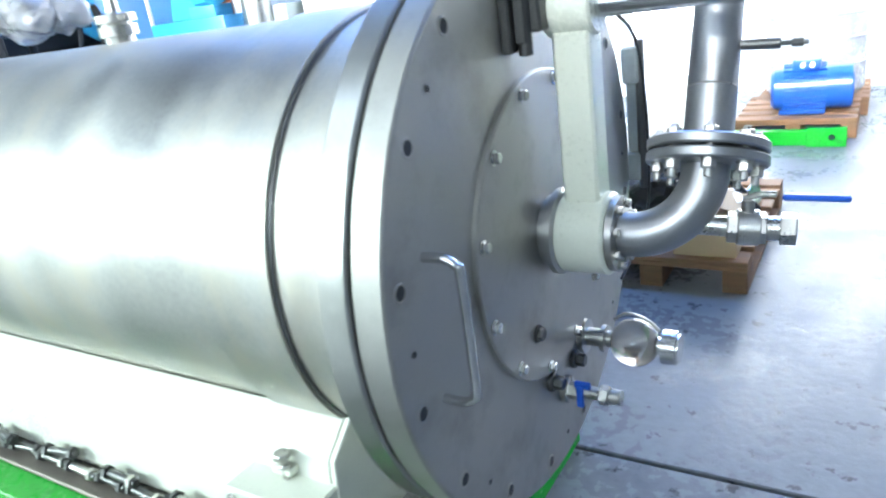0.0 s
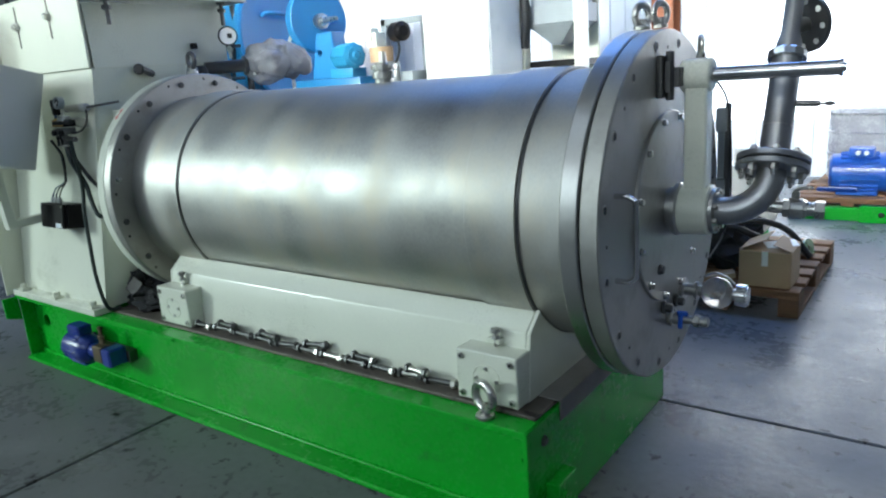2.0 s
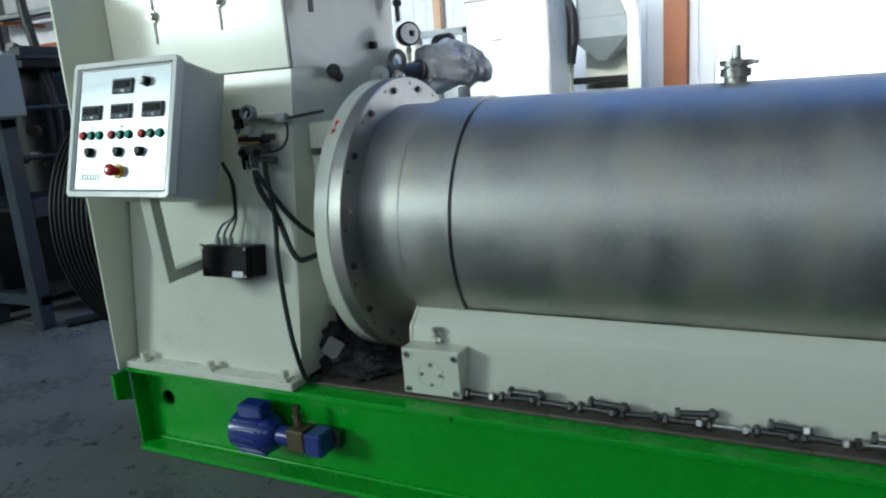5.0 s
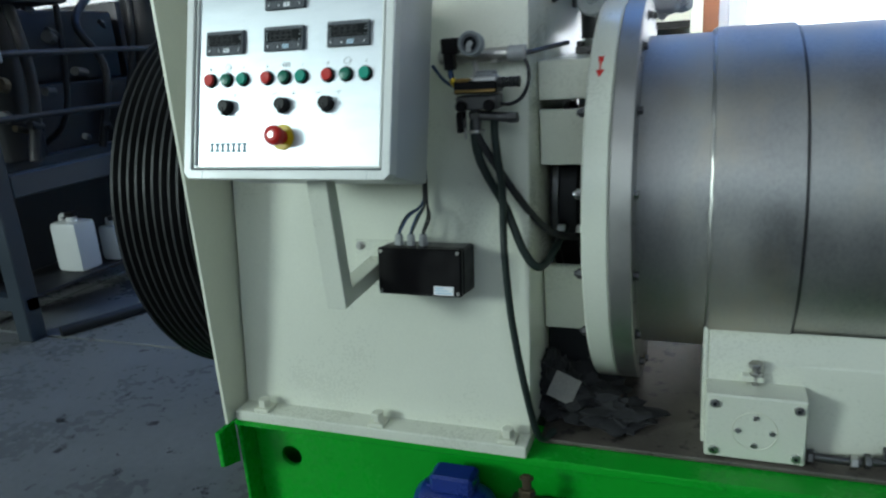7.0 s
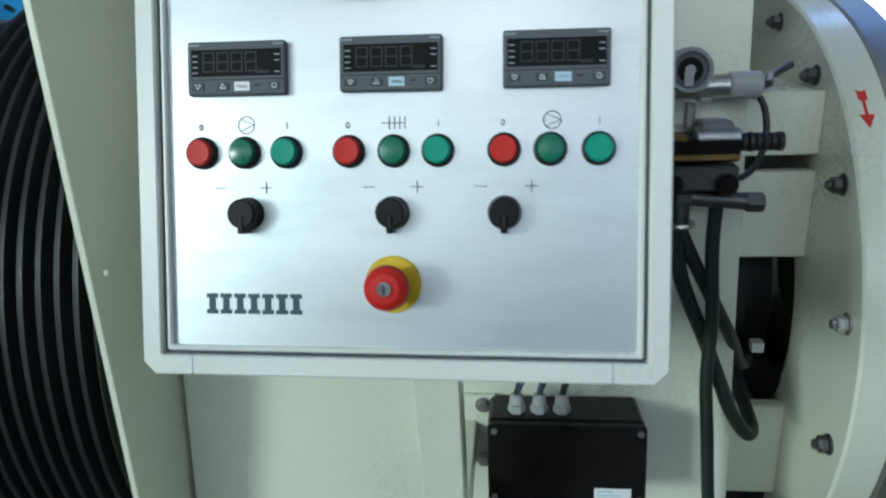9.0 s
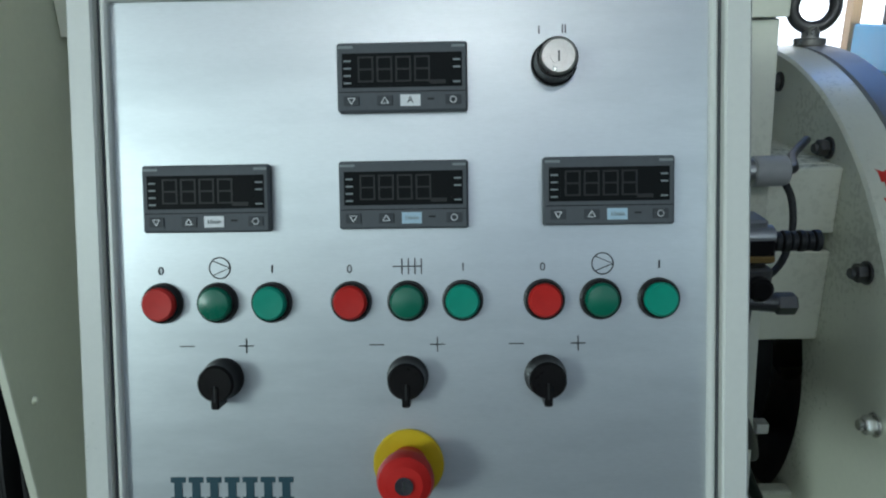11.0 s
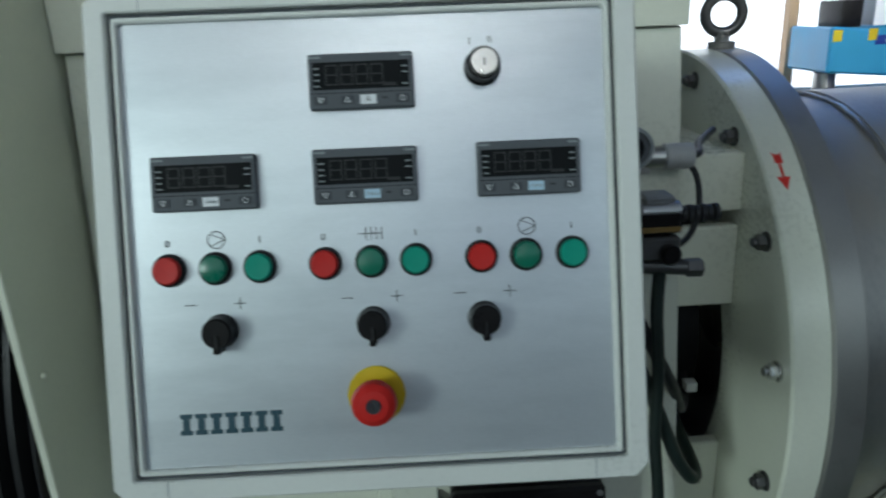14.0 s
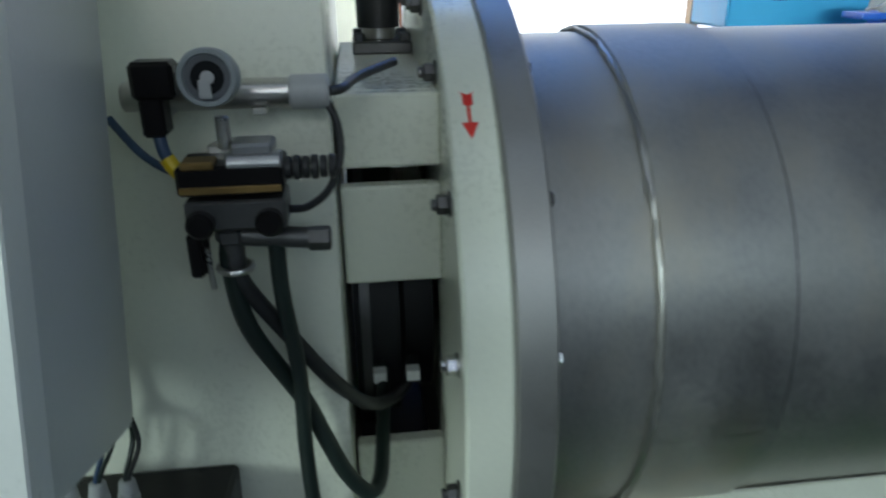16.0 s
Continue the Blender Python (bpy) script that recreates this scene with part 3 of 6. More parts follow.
part("bearing_housing", lathe([(0.43, 0.0), (0.43, 0.24), (0.50, 0.24), (0.51, 0.20), (0.556, 0.20), (0.556, 0)], A, seg=48), DARKM, lantern, "near-black bearing housing")
part("shaft_seal", lathe([(0.44, 0.25), (0.44, 0.262), (0.455, 0.262), (0.455, 0.25)], A, seg=48), DARKSTEEL, lantern)
for x in (0.455, 0.505):
    part("terminal", box(x, x + 0.02, 0.70, 0.72, 0.875, 0.893, 0.001), FRAMEW, lantern)
# Near-black plate filling the lantern below the bearing.
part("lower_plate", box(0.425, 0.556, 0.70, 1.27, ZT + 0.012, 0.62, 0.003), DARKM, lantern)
for k in range(16):
    a = 2 * math.pi * (k + 0.5) / 16
    d = Vector((0, math.cos(a), math.sin(a)))
    q = A + Vector((0.556, 0, 0)) + d * 0.49
    # Dark steel includes the shadow on the nuts; one bolt is polished.
    part("ring_bolt", join(cyl(q, q - Vector((0.003, 0, 0)), 0.0155, 18), hexa(q - Vector((0.003, 0, 0)), q - Vector((0.017, 0, 0)), 0.0125), cyl(q - Vector((0.017, 0, 0)), q - Vector((0.023, 0, 0)), 0.007, 12)), CHROME if k == 7 else DARKSTEEL, lantern)
arrow = []
ang = math.atan2(1.296 - CZ, 0.603 - CY)


def on_rim(u, v, r=0.5305):
    """A point on the ring's rim: u along the axis, v metres up round the rim."""
    t = ang - v / 0.53
    return (0.583 + u, CY + r * math.cos(t), CZ + r * math.sin(t))


bm = bmesh.new()
for outline in ([(-0.006, 0.030), (-0.009, 0.034), (0.0, 0.029), (0.009, 0.034), (0.006, 0.030), (0.006, 0.014), (-0.006, 0.014)], [(-0.002, 0.014), (0.002, 0.014), (0.002, -0.012), (-0.002, -0.012)], [(-0.010, -0.010), (0.010, -0.010), (0.0, -0.032)]):
    lo = [bm.verts.new(on_rim(u, v)) for u, v in outline]
    hi = [bm.verts.new(on_rim(u, v, 0.5309)) for u, v in outline]
    bm.faces.new(hi)
    for i in range(len(lo)):
        bm.faces.new((lo[i], lo[(i + 1) % len(lo)], hi[(i + 1) % len(lo)], hi[i]))
part("direction_arrow", bm, REDPRINT, lantern, "red rotation arrow decal")
for x, r in ((0.640, 0.0115), (2.860, 0.0115), (2.915, 0.0095)):
    e = eye_bolt((x, CY, CZ + 0.53), (0, 0, 1), 0.034, r, "steel lifting eye on top of the flange")
    part("eye", ring((x, CY, CZ + 0.53 + (0.062 if x < 1 else 0.040)), (0.15, 1, 0) if x < 1 else (1, -0.36, 0), 0.034 if x < 1 else 0.030, r * 0.92, 36, 14), DARKSTEEL if x < 1 else ZINC, e)

# ---- end door with its fittings ----
door = thing("vessel_door", (2.92, CY, CZ - 0.53), "thick round steel vessel door with bolted cover", "vessel door")
part("door_disc", lathe([(2.889, 0), (2.889, 0.523), (2.893, 0.527), (2.938, 0.527), (2.942, 0.523), (2.942, 0)], A, seg=128), FLANGE, door)
part("cover_disc", lathe([(2.942, 0), (2.942, 0.293), (2.949, 0.293), (2.952, 0.290), (2.952, 0)], A, seg=96), FLANGE, door)
for k in range(16):
    a = 2 * math.pi * (k + 0.5) / 16 + 0.028
    q = A + Vector((2.942, 0, 0)) + 0.49 * Vector((0, math.cos(a), math.sin(a)))
    h = part("bolt_hole", ring(q, (1, 0, 0), 0.0125, 0.0022, 20, 8), FLANGE, door)
    part("hole_bottom", cyl(q + Vector((0.0003, 0, 0)), q + Vector((0.0009, 0, 0)), 0.0118, 18, b=0), INK, h)
    if k % 2:
        q = A + Vector((2.942, 0, 0)) + 0.475 * Vector((0, math.cos(a + 0.2), math.sin(a + 0.2)))
        part("tapped_hole", cyl(q, q + Vector((0.0008, 0, 0)), 0.005, 12, b=0), INK, door)
for k in range(12):
    a = 2 * math.pi * (k + 0.45) / 12 + 0.058
    q = A + Vector((2.952, 0, 0)) + 0.275 * Vector((0, math.cos(a), math.sin(a)))
    part("cover_bolt", bolt(q, (1, 0, 0), 0.0095, 0.010), CHROME, door)
for yy, zz in ((0.872, 0.755),):
    part("plug", join(cyl((2.952, yy, zz), (2.956, yy, zz), 0.017, 20), hexa((2.956, yy, zz), (2.966, yy, zz), 0.013)), DARKSTEEL, door)
part("handle", tube([(2.942, 0.560, 1.036), (2.975, 0.560, 1.036), (2.992, 0.561, 1.027), (2.998, 0.561, 1.008), (2.998, 0.561, 0.84), (2.992, 0.561, 0.818), (2.975, 0.560, 0.808), (2.942, 0.560, 0.808)], 0.0075, 12, 5), CHROME, door, "bent steel rod handle")
hinge = part("hinge_bracket", join(box(2.942, 2.960, 0.865, 0.925, 1.262, 1.380), box(2.960, 2.980, 0.88, 0.91, 1.275, 1.365)), DARKSTEEL, door, "dark steel hinge bracket")
part("hinge_pin", cyl((2.972, 0.895, 1.255), (2.972, 0.895, 1.390), 0.012), DARKSTEEL, hinge)
part("link", box(2.978, 3.0, 0.895, 0.95, 1.29, 1.345, 0.004), DARKSTEEL, hinge)

far = part("rim_hinge", join(box(2.935, 2.975, 1.498, 1.530, 1.10, 1.185, 0.004), box(2.935, 2.972, 1.500, 1.528, 0.86, 0.93, 0.004), box(2.940, 2.968, 1.512, 1.530, 0.93, 1.10, 0.003)), GREYM, door, "grey steel hinge on the far rim")
part("hinge_rod", cyl((2.975, 1.515, 0.84), (2.975, 1.515, 1.20), 0.011, 16), DARKSTEEL, far)
part("hinge_cable", tube([(3.02, 1.02, 1.33), (3.01, 1.25, 1.28), (2.992, 1.44, 1.20), (2.990, 1.50, 1.05), (2.992, 1.50, 0.85), (2.985, 1.45, 0.74), (2.975, 1.30, 0.68)], 0.0035, 8, 6), RUBBER, far, "thin black cable")
arm = thing("door_arm", (3.03, 0.97, 0.85), "cream painted swing arm with steel rod on the door", "swing arm")
part("boss", lathe([(2.986, 0), (2.986, 0.070), (2.991, 0.075), (3.072, 0.075), (3.077, 0.070), (3.077, 0)], (0, 0.97, 0.925), seg=48), CREAM, arm)
part("boss_ring", lathe([(2.953, 0.05), (2.953, 0.066), (2.972, 0.066), (2.972, 0.081), (2.984, 0.081), (2.988, 0.076), (2.988, 0.05)], (0, 0.97, 0.925), seg=48), STEEL, arm)
part("bar", box(2.998, 3.062, 0.938, 1.002, 0.99, 1.285, 0.005), CREAM, arm)
part("head", lathe([(2.985, 0), (2.985, 0.042), (2.99, 0.047), (3.066, 0.047), (3.07, 0.042), (3.07, 0)], (0, 0.97, 1.318), seg=36), CREAM, arm)
part("rod", lathe([(3.068, 0), (3.068, 0.0205), (3.385, 0.0205), (3.386, 0.0235), (3.394, 0.0235), (3.395, 0.012), (3.401, 0.012), (3.401, 0)], (0, 0.97, 1.318), seg=28), CHROME, arm, "polished steel guide rod")
part("head_eye", ring((3.028, 0.99, 1.400), (1, 0.4, 0), 0.022, 0.008, 28, 12), ZINC, arm)
part("head_eye_shank", cyl((3.028, 0.99, 1.358), (3.028, 0.99, 1.38), 0.013, 16), ZINC, arm)

LEAN = pose(0, 0.97, 0.925, -25) @ Matrix.Translation((-0.022, -0.97, -0.937))


def leaning(*bms):
    """Pipework that leans away from the vertical about the outlet's axis."""
    return turned(join(*bms), LEAN)


plumb = thing("outlet_pipework", (3.15, 0.97, 0.87), "stainless elbow pipe with flanges and valve on the door", "pipework")
part("outlet_flange", lathe([(3.078, 0.03), (3.078, 0.068), (3.090, 0.068), (3.090, 0.03)], (0, 0.97, 0.925), seg=40), STEEL, plumb)
for k in range(8):
    a = 2 * math.pi * (k + 0.5) / 8
    part("flange_bolt", bolt((3.090, 0.97 + 0.055 * math.cos(a), 0.925 + 0.055 * math.sin(a)), (1, 0, 0), 0.008, 0.009), ZINC, plumb)
elbow = [(3.088, 0.97, 0.925), (3.100, 0.97, 0.925)] + [(3.108 + 0.115 * math.sin(radians(a)), 0.97, 1.04 - 0.115 * math.cos(radians(a))) for a in range(5, 91, 10)] + [(3.223, 0.97, 1.055)]
part("elbow", turned(tube(elbow, 0.0400, 28, 3), pose(0, 0.97, 0.925, -25) @ Matrix.Translation((0, -0.97, -0.925))), PIPE, plumb)
part("weld_ring", ring((3.135, 0.97, 0.925), (1, 0, 0), 0.0345, 0.002, 32, 8), ZINC, plumb)
for z0 in (1.060, 1.083):
    part("pipe_flange", leaning(lathe([(z0, 0.03), (z0, 0.096), (z0 + 0.003, 0.099), (z0 + 0.015, 0.099), (z0 + 0.018, 0.096), (z0 + 0.018, 0.03)], (3.245, 0.97, 0), (0, 0, 1), 48)), PIPE, plumb)
for k in range(8):
    a = 2 * math.pi * (k + 0.3) / 8
    bx, by = 3.245 + 0.078 * math.cos(a), 0.97 + 0.078 * math.sin(a)
    part("flange_bolt", leaning(cyl((bx, by, 1.030), (bx, by, 1.118), 0.0065, 12), hexa((bx, by, 1.044), (bx, by, 1.058), 0.012), hexa((bx, by, 1.101), (bx, by, 1.112), 0.012), cyl((bx, by, 1.057), (bx, by, 1.060), 0.014, 16)), ZINC, plumb)
part("riser", leaning(lathe([(1.10, 0), (1.10, 0.0405), (1.395, 0.0405), (1.395, 0)], (3.245, 0.97, 0), (0, 0, 1), 36)), PIPE, plumb)
part("riser_seam", leaning(ring((3.245, 0.97, 1.192), (0, 0, 1), 0.0405, 0.0015, 36, 8)), ZINC, plumb)
part("union", leaning(lathe([(1.393, 0.03), (1.393, 0.052), (1.397, 0.055), (1.416, 0.055), (1.420, 0.052), (1.420, 0.03)], (3.245, 0.97, 0), (0, 0, 1), 12)), CHROME, plumb)
part("upper_riser", leaning(lathe([(1.418, 0), (1.418, 0.036), (1.45, 0.034), (1.48, 0.026), (1.80, 0.026), (1.80, 0)], (3.245, 0.97, 0), (0, 0, 1), 32)), PIPE, plumb)
top_fl = part("blind_flange", lathe([(0, 0), (0, 0.085), (0.016, 0.085), (0.016, 0)], (3.242, 1.30, 1.44), (0.55, 0.8, 0.12), 40), DARKSTEEL, plumb)
for k in range(8):
    a = 2 * math.pi * k / 8
    fr = Vector((0.55, 0.8, 0.12)).normalized()
    u = fr.orthogonal().normalized()
    q = Vector((3.242, 1.30, 1.44)) + 0.066 * (math.cos(a) * u + math.sin(a) * fr.cross(u))
    part("bolt_hole", cyl(q - fr * 0.0015, q, 0.009, 16, b=0), FRAMEW, top_fl)
part("branch", cyl((3.223, 1.215, 1.436), (3.245, 1.300, 1.44), 0.022, 20), STEEL, plumb)
part("probe", leaning(join(cyl((3.28, 0.97, 1.262), (3.345, 0.975, 1.262), 0.009, 14), cyl((3.345, 0.975, 1.262), (3.385, 0.978, 1.262), 0.004, 10), cyl((3.36, 0.976, 1.262), (3.378, 0.977, 1.262), 0.007, 10))), DARKSTEEL, plumb, "small temperature probe")
side = part("side_valve", join(cyl((3.175, 0.985, 0.945), (3.265, 1.000, 0.937), 0.017, 20), hexa((3.260, 1.000, 0.937), (3.320, 1.010, 0.934), 0.027), cyl((3.275, 1.000, 0.937), (3.310, 1.008, 0.935), 0.030, 20), cyl((3.320, 1.010, 0.934), (3.345, 1.013, 0.933), 0.020, 16), hexa((3.340, 1.013, 0.933), (3.365, 1.016, 0.932), 0.027)), ZINC, plumb, "steel ball valve")
part("stem", join(cyl((3.293, 1.004, 0.95), (3.293, 1.004, 0.985), 0.010, 14), tube([(3.287, 1.004, 0.985), (3.310, 1.000, 0.995), (3.335, 0.996, 0.997)], 0.005, 8, 3)), ZINC, side)
part("lever", box(3.345, 3.440, 0.985, 1.003, 0.990, 1.000, 0.004), BLUEV, side, "blue vinyl lever grip")

sight = thing("sight_valve", (2.943, 1.115, 0.62), "polished steel sampling valve with glass bowl on the door", "valve")
part("neck", lathe([(2.942, 0), (2.942, 0.038), (2.954, 0.038), (2.956, 0.020), (2.986, 0.020), (2.988, 0.030), (2.998, 0.030), (3.000, 0.018), (3.016, 0.018), (3.016, 0)], (0, 1.115, 0.622), seg=28), STEEL, sight)
part("ball", lathe([(0.052 - 0.052 * math.cos(radians(a)), 0.052 * math.sin(radians(a))) for a in range(15, 166, 10)], (3.006, 1.115, 0.622), (1, 0, 0), 32), BOWL, sight, "smoky glass bowl")
part("cap", lathe([(3.101, 0), (3.101, 0.018), (3.116, 0.018), (3.118, 0.036), (3.146, 0.036), (3.148, 0.03), (3.152, 0.03), (3.152, 0)], (0, 1.115, 0.622), seg=28), CHROME, sight)
part("clip", tube([(3.016, 1.115, 0.672), (3.046, 1.115, 0.689), (3.086, 1.115, 0.679), (3.111, 1.115, 0.657)], 0.0035, 8, 4), ZINC, sight)
bv = thing("ball_valve", (2.943, 0.990, 0.58), "small steel ball valve with blue handle on the door", "valve")
part("body", join(cyl((2.942, 0.990, 0.563), (2.958, 0.990, 0.563), 0.028, 20), hexa((2.956, 0.990, 0.563), (2.986, 0.990, 0.563), 0.020), cyl((2.976, 0.990, 0.563), (3.026, 0.990, 0.563), 0.014, 16), hexa((3.021, 0.990, 0.563), (3.041, 0.990, 0.563), 0.021), cyl((3.041, 0.990, 0.563), (3.066, 0.990, 0.563), 0.016, 16)), ZINC, bv)
part("handle", join(box(2.971, 3.006, 0.973, 0.985, 0.577, 0.593, 0.004), turned(box(2.976, 2.991, 0.969, 0.979, 0.535, 0.585, 0.004), Matrix())), BLUEV, bv, "blue coated handle")
for yy, zz in ((1.05, 0.60), (0.93, 0.615)):
    v = thing("drain_plug", (2.942, yy, zz), "small steel drain fitting on the door", "fitting", "drain fittings")
    part("fitting", join(cyl((2.942, yy, zz), (2.952, yy, zz), 0.02, 18), hexa((2.952, yy, zz), (2.971, yy, zz), 0.014)), DARKSTEEL, v)

# ---- drive housing ----
housing = thing("drive_housing", (0.0, 0.98, ZT), "cream painted sheet steel drive housing on the green base", "machine housing")


def fy(z):
    return 0.46 + (z - 0.422) * 0.132


zt = 1.512
part("front_plate", prism([(fy(0.40), 0.40), (fy(zt), zt), (fy(zt) + 0.012, zt), (fy(0.40) + 0.012, 0.40)], "x", -0.425, 0.421, 0.001), CREAM, housing)
foot = part("foot_plate", box(-0.425, 0.425, 0.392, 0.50, ZT + 0.001, 0.410, 0.003), CREAM, housing)
for x in (-0.34, 0.015, 0.373):
    part("foot_bolt", join(box(x - 0.024, x + 0.024, 0.398, 0.442, 0.410, 0.420, 0.002), hexa((x, 0.42, 0.420), (x, 0.42, 0.444), 0.017)), CREAMD, foot)
part("side_plate", prism([(fy(0.40) + 0.013, 0.40), (fy(zt) + 0.013, zt), (fy(zt) + 0.005, 1.80), (1.36, 1.80), (1.36, zt), (1.48, 0.40)], "x", 0.408, 0.421, 0.001), CREAM, housing)
cover = part("upper_cover", prism([(-0.43, 1.514), (0.425, 1.514), (0.425, 1.875), (-0.43, 1.862)], "y", 0.588, 0.600, 0.001), CREAM, housing)
for x, zk in ((-0.175, 1.745), (0.15, 1.765)):
    part("slot", box(x - 0.006, x + 0.006, 0.5855, 0.5875, zk - 0.10, zk + 0.095, 0.0005), DECK, cover, "dark adjusting slot")
    part("clamp_knob", join(cyl((x, 0.588, zk), (x, 0.578, zk), 0.022, 20), hexa((x, 0.578, zk), (x, 0.562, zk), 0.016)), ZINC, cover)
part("top_closure", box(-0.43, 0.425, 0.600, 1.36, 1.79, 1.80, 0.002), CREAM, housing)
part("back_plate", box(-0.43, 0.408, 1.36, 1.372, 0.40, 1.80, 0.001), CREAM, housing)
part("lid", box(0.30, 0.515, 0.60, 1.46, 1.815, 1.832, 0.003), CREAM, housing, "overhanging cream lid plate")
for yy in (0.70, 1.33):
    part("lid_bolt", join(cyl((0.465, yy, 1.70), (0.465, yy, 1.815), 0.010, 14), hexa((0.465, yy, 1.765), (0.465, yy, 1.785), 0.021), cyl((0.465, yy, 1.805), (0.465, yy, 1.815), 0.022, 16)), DARKSTEEL, housing)
part("seam_strip", box(0.4212, 0.4235, 0.62, 1.34, 1.508, 1.516, 0.0005), CREAMD, housing)
wing = part("wing_plate", prism([(0.364, ZT + 0.002), (0.360, 1.82), (0.615, 1.86), (0.62, 1.50), (0.50, ZT + 0.002)], "x", -0.442, -0.432, 0.001, holes=[(0.395, 1.14, 0.005)]), CREAMD, housing, "cream side wing plate")
part("rear_side_plate", box(-0.438, -0.428, 0.62, 1.48, 0.40, 1.80, 0), CREAMD, housing)

pulley = thing("belt_pulley", (-0.62, CY, CZ - 0.65), "large black multi-groove belt pulley beside the housing", "pulley")
prof = [(-0.715, 0.12), (-0.715, 0.60)]
for k in range(9):
    x = -0.712 + k * 0.0275
    prof += [(x, 0.60), (x + 0.006, 0.60), (x + 0.012, 0.578), (x + 0.019, 0.578), (x + 0.026, 0.60)]
prof += [(-0.462, 0.60), (-0.462, 0.12)]
part("rim", lathe(prof, A, seg=96), PULLEY, pulley)
for k in range(10):
    part("ridge", ring((-0.7105 + k * 0.0275, CY, CZ), (1, 0, 0), 0.5995, 0.0010, 96, 6), PULLEY, pulley, "worn ridge")
part("hub", lathe([(-0.73, 0), (-0.73, 0.13), (-0.45, 0.13), (-0.45, 0)], A, seg=32), DARKM, pulley)

# black outlet pipe, gauges and wrapped end behind the ring
outlet = thing("black_riser", (0.50, 1.12, 1.318), "black pipe riser with a round steel cap", "pipe")
part("foot_flange", box(0.452, 0.556, 1.06, 1.18, 1.318, 1.340, 0.003), DARKSTEEL, outlet)
for dx, dy in ((0.012, 0.012), (0.092, 0.012), (0.012, 0.108), (0.092, 0.108)):
    part("flange_bolt", hexa((0.452 + dx, 1.06 + dy, 1.340), (0.452 + dx, 1.06 + dy, 1.354), 0.010), DARKSTEEL, outlet)
part("collar", cyl((0.50, 1.12, 1.34), (0.50, 1.12, 1.362), 0.030, 24), STEEL, outlet)
part("riser", lathe([(1.36, 0), (1.36, 0.038), (1.47, 0.040), (1.50, 0.03), (1.50, 0)], (0.50, 1.12, 0), (0, 0, 1), 28), RUBBER, outlet)
cap = part("cap_wheel", lathe([(-0.02, 0), (-0.02, 0.030), (0.0, 0.050), (0.010, 0.050), (0.014, 0.044), (0.010, 0.018), (0.016, 0.014), (0.016, 0.0)], (0.505, 1.07, 1.468), (-0.2, -0.97, 0.1), 32), GREYM, outlet, "round dull steel cap wheel")
cross = thing("feed_pipe", (0.50, 1.45, 1.46), "dark feed pipe lying behind the ring flange", "pipe")
part("pipe", cyl((0.43, 1.20, 1.485), (0.57, 1.50, 1.495), 0.034, 24), DARKSTEEL, cross)
part("end_flange", cyl((0.515, 1.385, 1.491), (0.523, 1.402, 1.4915), 0.050, 24), DARKSTEEL, cross)
part("switch", box(0.422, 0.45, 1.135, 1.165, 1.585, 1.615, 0.003), BLACKP, cross)
tap = thing("drain_tap", (0.43, 0.83, 1.49), "small dull steel tap on the housing side", "valve")
part("body", tube([(0.421, 0.90, 1.475), (0.435, 0.875, 1.482), (0.446, 0.845, 1.492), (0.452, 0.815, 1.498)], 0.017, 14, 4), DARKSTEEL, tap)
part("cap", lathe([(0, 0), (0, 0.022), (0.008, 0.026), (0.020, 0.026), (0.024, 0.020), (0.024, 0)], (0.450, 0.825, 1.496), (0.5, -0.85, 0.1), 24), PULLEY, tap)
wrap = thing("wrapped_pipe_end", (0.58, 1.52, 1.42), "pipe end wrapped in crumpled cloudy plastic film", "plastic wrap")
part("film", join(lump((0.585, 1.53, 1.505), 0.145, 0.14, 0.112, 0.30, 2.6, 5, 3.0), lump((0.68, 1.59, 1.495), 0.08, 0.09, 0.090, 0.3, 3.0, 4, 6.0)), FILM, wrap)
part("tape", ring((0.535, 1.43, 1.493), (0.42, 0.9, 0.03), 0.046, 0.010, 28, 8), GREYBOX, wrap)
g2 = thing("pressure_gauge", (0.53, 1.30, 1.56), "round black pressure gauge with white dial", "gauge")
part("case", lathe([(0, 0), (0, 0.046), (0.045, 0.05), (0.052, 0.047), (0.046, 0.043), (0.044, 0)], (0.50, 1.32, 1.64), (0.8, -0.6, 0.05), 36), BLACKP, g2)
part("dial", lathe([(0.0462, 0), (0.0462, 0.042), (0.0472, 0.042), (0.0472, 0)], (0.50, 1.32, 1.64), (0.8, -0.6, 0.05), 36), WHITE, g2)
part("pointer", turned(box(-0.003, 0.02, -0.012, 0.012, 0.0475, 0.0485, 0), Matrix.Translation((0.50, 1.32, 1.64)) @ Vector((0.8, -0.6, 0.05)).to_track_quat("Z", "Y").to_matrix().to_4x4()), INK, g2)
part("stem", join(cyl((0.52, 1.305, 1.53), (0.52, 1.305, 1.60), 0.009, 14), hexa((0.52, 1.305, 1.565), (0.52, 1.305, 1.585), 0.015)), ZINC, g2)

# ---- rag and scrap on the deck ----
for c, sx, sy, sz, sd in (((0.50, 0.66, 0.43), 0.13, 0.10, 0.055, 1.0), ((0.60, 0.60, 0.42), 0.10, 0.07, 0.035, 5.0), ((0.455, 0.64, 0.48), 0.05, 0.05, 0.07, 9.0)):
    solid("rag", lump(c, sx, sy, sz, 0.6, 5, 4, sd), RAG, "crumpled black rag on the oily deck", "rag", (c[0], c[1], ZT + 0.012), "rags on the deck")
